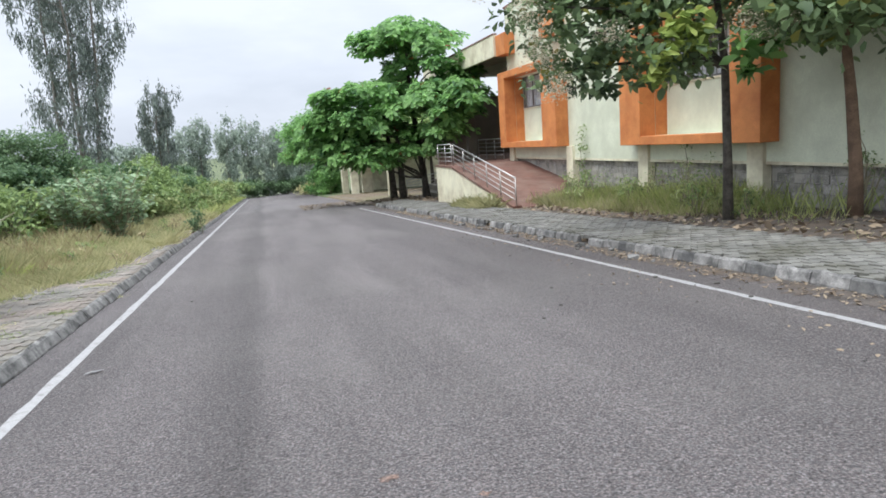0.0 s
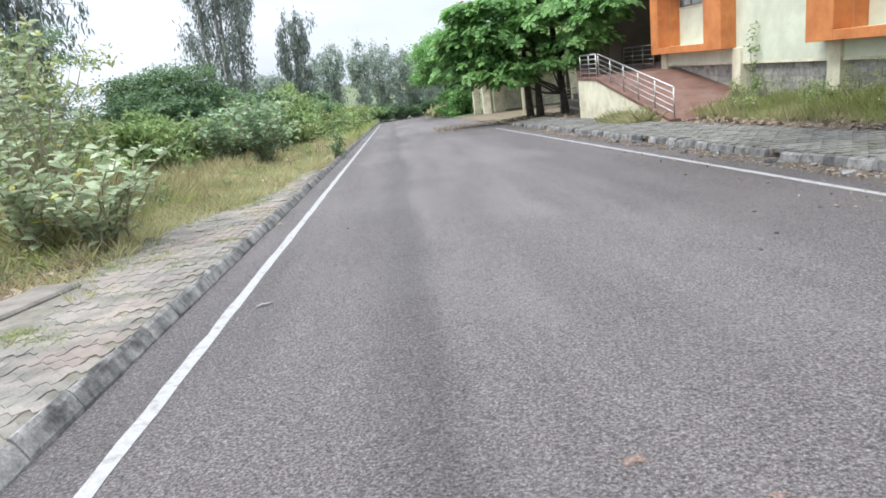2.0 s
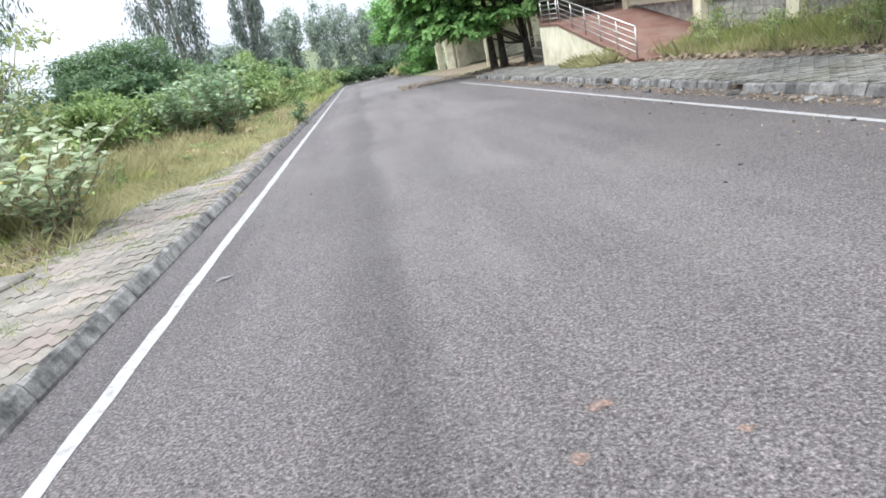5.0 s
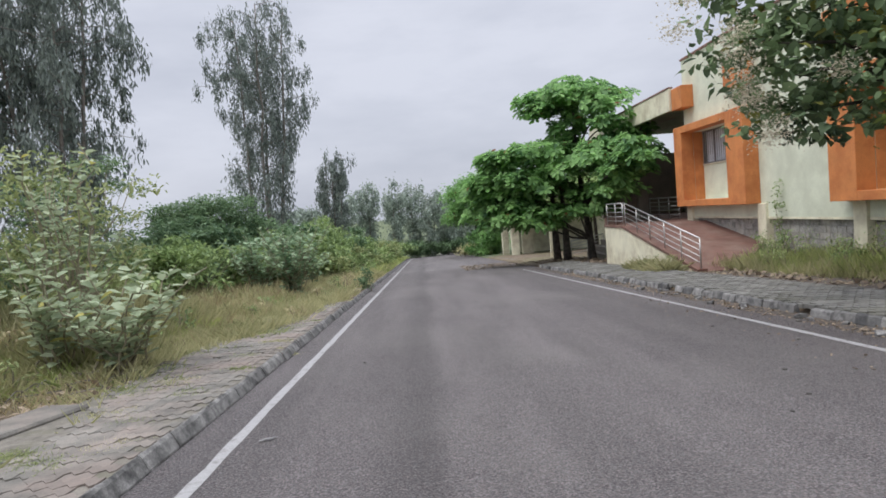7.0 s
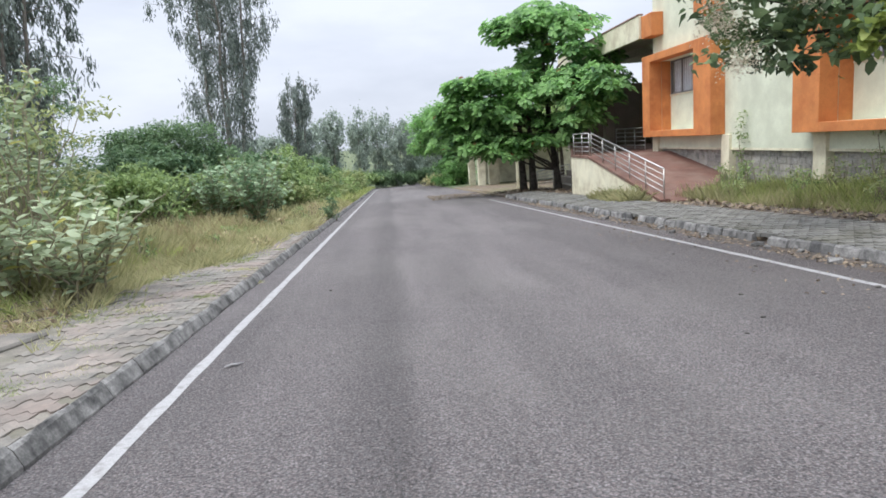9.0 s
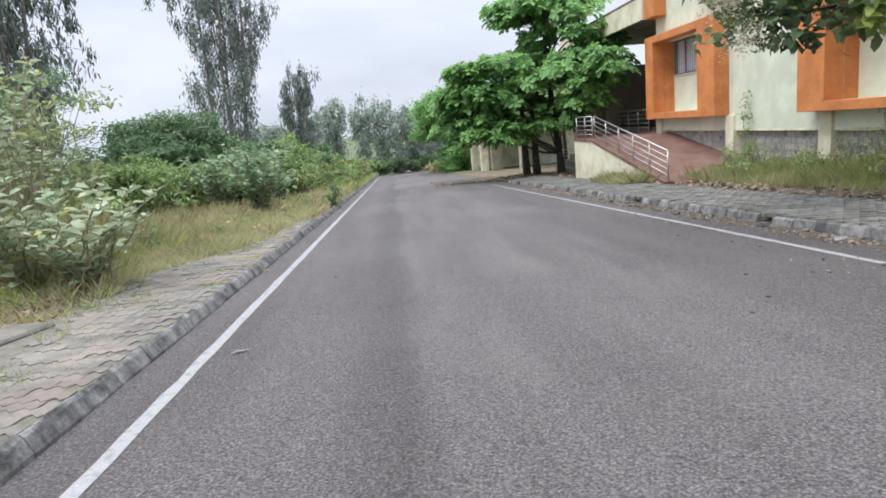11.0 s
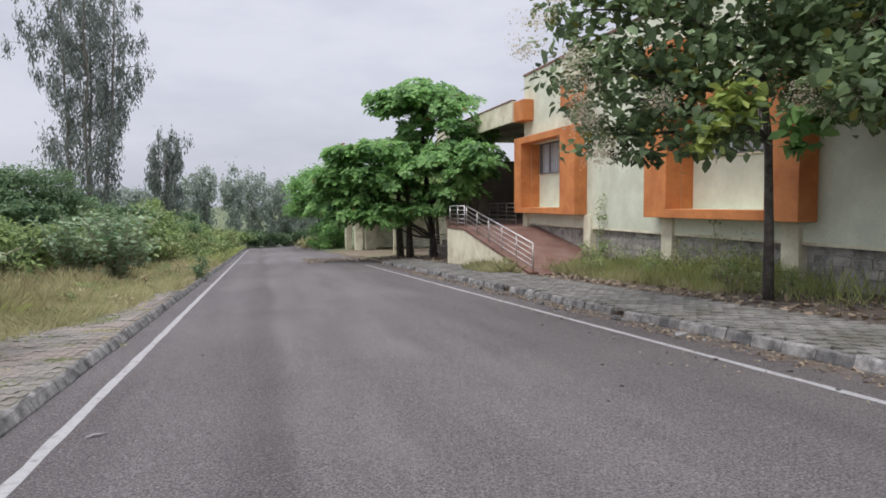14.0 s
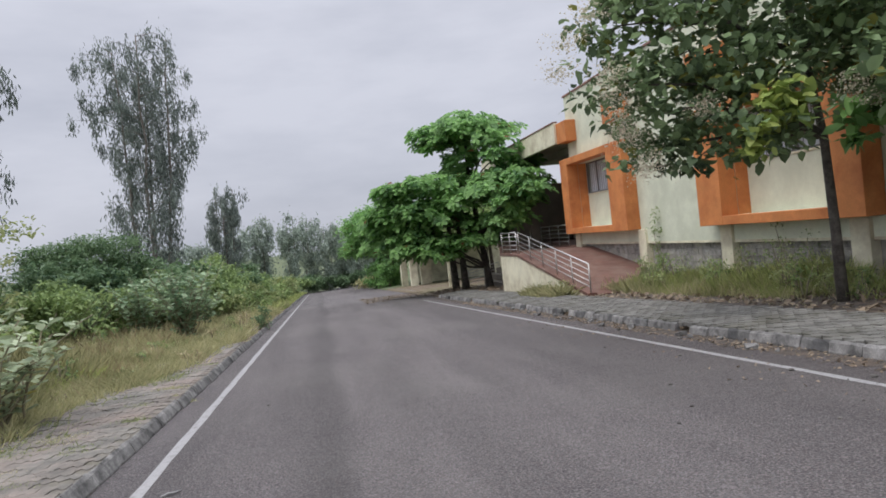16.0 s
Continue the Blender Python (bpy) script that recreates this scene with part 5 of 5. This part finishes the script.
def pave(name, label, me, L, W, rows, x_at, lift, mat, parts_where, y0, y1, keep=None, jitter=0.004, cross=0.0):
    """Courses of pavers: long sides across the path (L along x). The nearest are parts, the rest one joined part."""
    root = tagged(empty(name, x_at(6.0), 6.0, gz(x_at(6.0), 6.0)), label, "pavement", kind="structure")
    proto = [v.co.copy() for v in me.vertices]
    polys = [tuple(p.vertices) for p in me.polygons]
    verts, faces, made = [], [], 0
    for j in range(int((y1 - y0) / W)):
        y = y0 + j * W
        for i in range(rows):
            d = (i + 0.5 + (0.5 if j % 2 else 0.0)) * L
            x = x_at(y) + d
            if keep is not None and not keep(x, y):
                continue
            z = gz(x, y) + lift + cross * max(0.0, d - 0.1) + Rk.normal() * jitter
            if parts_where(x, y) and made < 300:
                piece("paver", me, x, y, z, root, Rk.normal() * 0.012, 1.0, Rk.normal() * 0.012)
                made += 1
            else:
                b = len(verts)
                c = math.cos(Rk.normal() * 0.012)
                verts += [(x + v.x * c, y + v.y, z + v.z - 0.049 * v.y) for v in proto]
                faces += [tuple(b + q for q in f) for f in polys]
    if verts:
        rest = child_at(link_mesh("pavers", verts, faces, mat), root)
        rest["kind"] = "stuff"
    return root


me_l = wave_paver("paver", 0.25, 0.145, 0.03, PAVER_L, 0.24)
me_r = wave_paver("paver", 0.25, 0.17, 0.03, PAVER_R, 0.20)
pave("pavement_left", "pale interlocking pavers with grass in the joints", me_l, 0.25, 0.145, 8, lambda y: -4.22 + float(bend(y)), 0.102, PAVER_L, lambda x, y: 4.0 < y < 11.0, -1.0, 19.5,
     keep=lambda x, y: x > paver_edge(y) + float(bend(y)) and x < LEFT_KERB - 0.185 + float(bend(y)))
pave("pavement_right", "grey weathered pavers with leaf litter", me_r, 0.25, 0.17, 6, lambda y: RIGHT_KERB + 0.01 + float(bend(y)), 0.125, PAVER_R, lambda x, y: 6.0 < y < 13.5, -2.0, 34.0, cross=0.06)
strip_r = strip("leaf_litter", RIGHT_LINE + 0.55, RIGHT_KERB + 0.02, 0.5, 33, 0.07, 0.003, DIRT, 0.10)
tagged(strip_r, "brown soil and leaf litter in the gutter", "soil", kind="structure")
DUST = material("paving_sand", (0.165, 0.148, 0.125), 0.95, 6.0, 0.35, 50.0, 0.7, (0.11, 0.105, 0.07), 2.4, 0.8)
tagged(strip("paving_bed", -4.0, LEFT_KERB - 0.085, -1.0, 16.0, 0.4, 0.122, DUST, 0.012), "sandy bed under the pale pavers", "soil", kind="structure")
drain = tagged(box_part("drain_edge", (-0.27, 0.27, -1.5, 1.5, -0.3, 0.17), PAVER_L, None, 0.025), "low grey concrete drain edge beside the pavers", "drain")
drain.location, drain.rotation_euler = (-4.36, 5.5, gz(-4.36, 5.5)), (-0.049, 0, -0.19)
# Dirt, chosen dark so that its colour also holds the tree's shade.
tagged(strip("driveway", RIGHT_KERB - 0.02, RIGHT_KERB + 3.2, 34.3, 47, 0.8, 0.012, DIRT, 0.1), "dusty dirt driveway, almond tree's shade included in its dark colour", "driveway", kind="structure")

# plinth stones
Rs = np.random.default_rng(12)
stone_meshes = []
for i in range(8):
    bm = bmesh.new()
    box(bm, -0.06, 0.0, -0.5, 0.5, -0.5, 0.5)
    bmesh.ops.bevel(bm, geom=[e for e in bm.edges if e.calc_length() > 0.5], offset=0.03, segments=1, affect="EDGES")
    for v in bm.verts:
        if v.co.x < -0.03:
            v.co.x += Rs.normal() * 0.008
    me = bpy.data.meshes.new("stone_block")
    bm.to_mesh(me)
    bm.free()
    me.materials.append(STONE)
    stone_meshes.append(me)
made = 0
for row in range(8):
    zc = PLINTH_Z - 0.13 - row * 0.21
    y = 5.0 + (0.22 if row % 2 else 0.0)
    while y < CORNER_Y:
        w = 0.40 + Rs.random() * 0.14
        yc = y + w / 2
        free = all(abs(yc - p) > 0.26 + w / 2 - 0.05 for p in PILASTERS)
        shown = zc > gz(11, yc) - 0.05
        if free and shown and made < 300 and yc + w / 2 < CORNER_Y:
            ob = new("stone_block", stone_meshes[Rs.integers(8)])
            ob.parent = plinth
            ob.matrix_parent_inverse = (Matrix.Translation(hall.location)).inverted() @ Matrix.Translation(hall.location)
            ob.location, ob.scale = (WALL_X + 0.195, yc, zc), (1.0, w - 0.015, 0.197)
            made += 1
        y += w

# ---- fallen leaves, pebbles and marks ----
def litter(name, label, seed, n, xr, yr, size, lift):
    rng = np.random.default_rng(seed)
    x, y = rng.uniform(*xr, n), rng.uniform(*yr, n)
    x = x + bend(y)
    z = plane_z(x, y) + np.maximum(verge_rise(x, y), 0.0) + lift
    way = unit(rng, n) * np.array([1, 1, 0.35])
    ln = size * rng.uniform(0.5, 1.4, n)
    ob = leaf_mesh(name, leaves_np(np.stack([x, y, z], 1), way, np.tile([0, 0, 1.0], (n, 1)) + unit(rng, n) * 0.5, ln, ln * 0.55, 0.0, 0.2), L_DRY)
    return tagged(ob, label, "fallen leaves", kind="stuff")


litter("fallen_leaves", "dry brown leaves on the soil by the wall", 901, 900, (7.9, 10.4), (3.5, 20), 0.15, 0.03)
litter("fallen_leaves", "dry brown leaves in the gutter", 902, 1500, (5.5, 5.97), (2, 26), 0.055, 0.010)
litter("fallen_leaves", "small brown leaves blown onto the road", 907, 160, (4.2, 5.6), (2.5, 16), 0.045, 0.006)
litter("fallen_leaves", "dry leaves and twigs under the shrub", 903, 500, (-5.8, -3.8), (6.6, 11), 0.11, 0.04)
litter("fallen_leaves", "scattered dry leaves on the pavement", 904, 110, (6.2, 7.9), (4, 30), 0.08, 0.045)
litter("fallen_leaves", "dark leaf litter under the almond tree", 905, 900, (6.5, 9.5), (30, 40), 0.14, 0.03)
# Leaf shapes scattered here to darken a patch across the road.
litter("fallen_leaves", "dark patch of leaf shapes across the road", 906, 1500, (2.4, 6.6), (37, 45), 0.10, 0.006)
PEBBLE = material("dusty_pebble", (0.13, 0.12, 0.11), 0.9, 8.0, 0.3, 60.0, 0.6, objects=0.4)
for i, (x, y, s) in enumerate([(3.22, 5.46, 0.035), (3.55, 6.44, 0.04), (2.81, 5.0, 0.03), (4.6, 8.0, 0.04), (4.9, 6.2, 0.045), (5.2, 5.4, 0.05), (4.2, 9.6, 0.035), (5.4, 9.4, 0.05), (3.9, 4.4, 0.03), (5.0, 4.6, 0.04), (5.3, 11.4, 0.05), (-1.05, 8.96, 0.03)]):
    bm = bmesh.new()
    s *= 0.7
    bmesh.ops.create_icosphere(bm, subdivisions=1, radius=s)
    for v in bm.verts:
        v.co = Vector((v.co.x * Rs.uniform(0.8, 1.3), v.co.y * Rs.uniform(0.8, 1.3), v.co.z * 0.55 + s * 0.4))
    st = part("pebble", bm, PEBBLE)
    st.location = (x, y, gz(x, y))
    tagged(st, "small grey stone lying on the asphalt", "stone", "pebbles on the road")
MARK = material("rust_soil", (0.15, 0.10, 0.082), 0.95, 30.0, 0.6, 62.0, 0.9, (0.10, 0.092, 0.09), 22.0, 1.0)
for i, (x, y, r) in enumerate([(0.50, 1.91, 0.055), (1.10, 1.85, 0.04), (0.69, 2.22, 0.07)]):
    rng = np.random.default_rng(950 + i)
    ring = [(x + r * math.cos(j * 0.393) * rng.uniform(0.45, 1.15), y + 0.7 * r * math.sin(j * 0.393) * rng.uniform(0.45, 1.15)) for j in range(16)]
    vs = [(u, v, gz(u, v) + 0.003) for u, v in ring] + [(x, y, gz(x, y) + 0.007)]
    fs = [(j, (j + 1) % 16, 16) for j in range(16)]
    tagged(link_mesh("soil_mark", vs, fs, MARK), "crumbs of rust-red soil on the asphalt", "soil", "soil marks on the road")
bm = bmesh.new()
tube(bm, [(-1.60, 5.42, gz(-1.6, 5.42) + 0.012), (-1.55, 5.45, gz(-1.6, 5.45) + 0.02), (-1.50, 5.47, gz(-1.6, 5.47) + 0.015), (-1.46, 5.53, gz(-1.6, 5.53) + 0.012)], [0.005, 0.013, 0.010, 0.003], 6)
tagged(part("paper_scrap", bm, LINE), "crumpled white scrap lying on the asphalt", "litter")


# loose gravel and crumbs along the gutter
rng = np.random.default_rng(990)
vs, fs = [], []
for k in range(700):
    y = rng.uniform(2.0, 24.0)
    x = RIGHT_LINE + 0.85 - abs(rng.normal()) * 0.55 + float(bend(y)) if k % 5 else rng.uniform(-1.2, 4.8)
    s = rng.uniform(0.006, 0.02) if k % 5 else rng.uniform(0.004, 0.010)
    b, z = len(vs), gz(x, y)
    vs += [(x + s * u * rng.uniform(0.6, 1.3), y + s * v * rng.uniform(0.6, 1.3), z + s * w_ * rng.uniform(0.7, 1.1)) for u, v, w_ in ((-1, 0, 0.1), (0, -1, 0.1), (1, 0, 0.1), (0, 1, 0.1), (0, 0, 1.0))]
    fs += [(b, b + 1, b + 4), (b + 1, b + 2, b + 4), (b + 2, b + 3, b + 4), (b + 3, b, b + 4)]
tagged(link_mesh("gravel", vs, fs, PEBBLE), "loose grey gravel along the gutter", "gravel", kind="stuff")
# broken bits of kerb lying in the gutter
for k in range(26):
    y = rng.uniform(5.5, 21.0)
    x, w = RIGHT_KERB - rng.uniform(0.1, 0.5) + float(bend(y)), rng.uniform(0.03, 0.085)
    bm = bmesh.new()
    box(bm, -w, w, -w * 0.8, w * 0.8, -0.02, w * 0.8, 0.012)
    for v in bm.verts:
        v.co += Vector(rng.normal(size=3)) * w * 0.12
    rub = part("kerb_fragment", bm, KERB_R)
    rub.location, rub.rotation_euler = (x, y, gz(x, y)), (rng.normal() * 0.1, rng.normal() * 0.1, rng.uniform(0, 3))
    tagged(rub, "broken piece of pale kerb concrete in the gutter", "stone", "broken kerb stones")
# dry twigs under the near shrub
rng = np.random.default_rng(991)
for k in range(26):
    x, y = rng.uniform(-5.4, -4.0), rng.uniform(7.9, 9.6)
    z, a_, n_ = soil_z(x, y) + 0.05, rng.uniform(0, 6.28), rng.uniform(0.25, 0.7)
    bm = bmesh.new()
    tube(bm, [(x, y, z), (x + math.cos(a_) * n_ * 0.5, y + math.sin(a_) * n_ * 0.5, z + rng.uniform(0.02, 0.14)), (x + math.cos(a_ + 0.3) * n_, y + math.sin(a_ + 0.3) * n_, z + rng.uniform(0.0, 0.1))], [0.010, 0.008, 0.004], 5)
    tagged(part("twig", bm, BARK_PALE), "dry grey twig lying under the shrub", "twig", "twigs under the shrub")
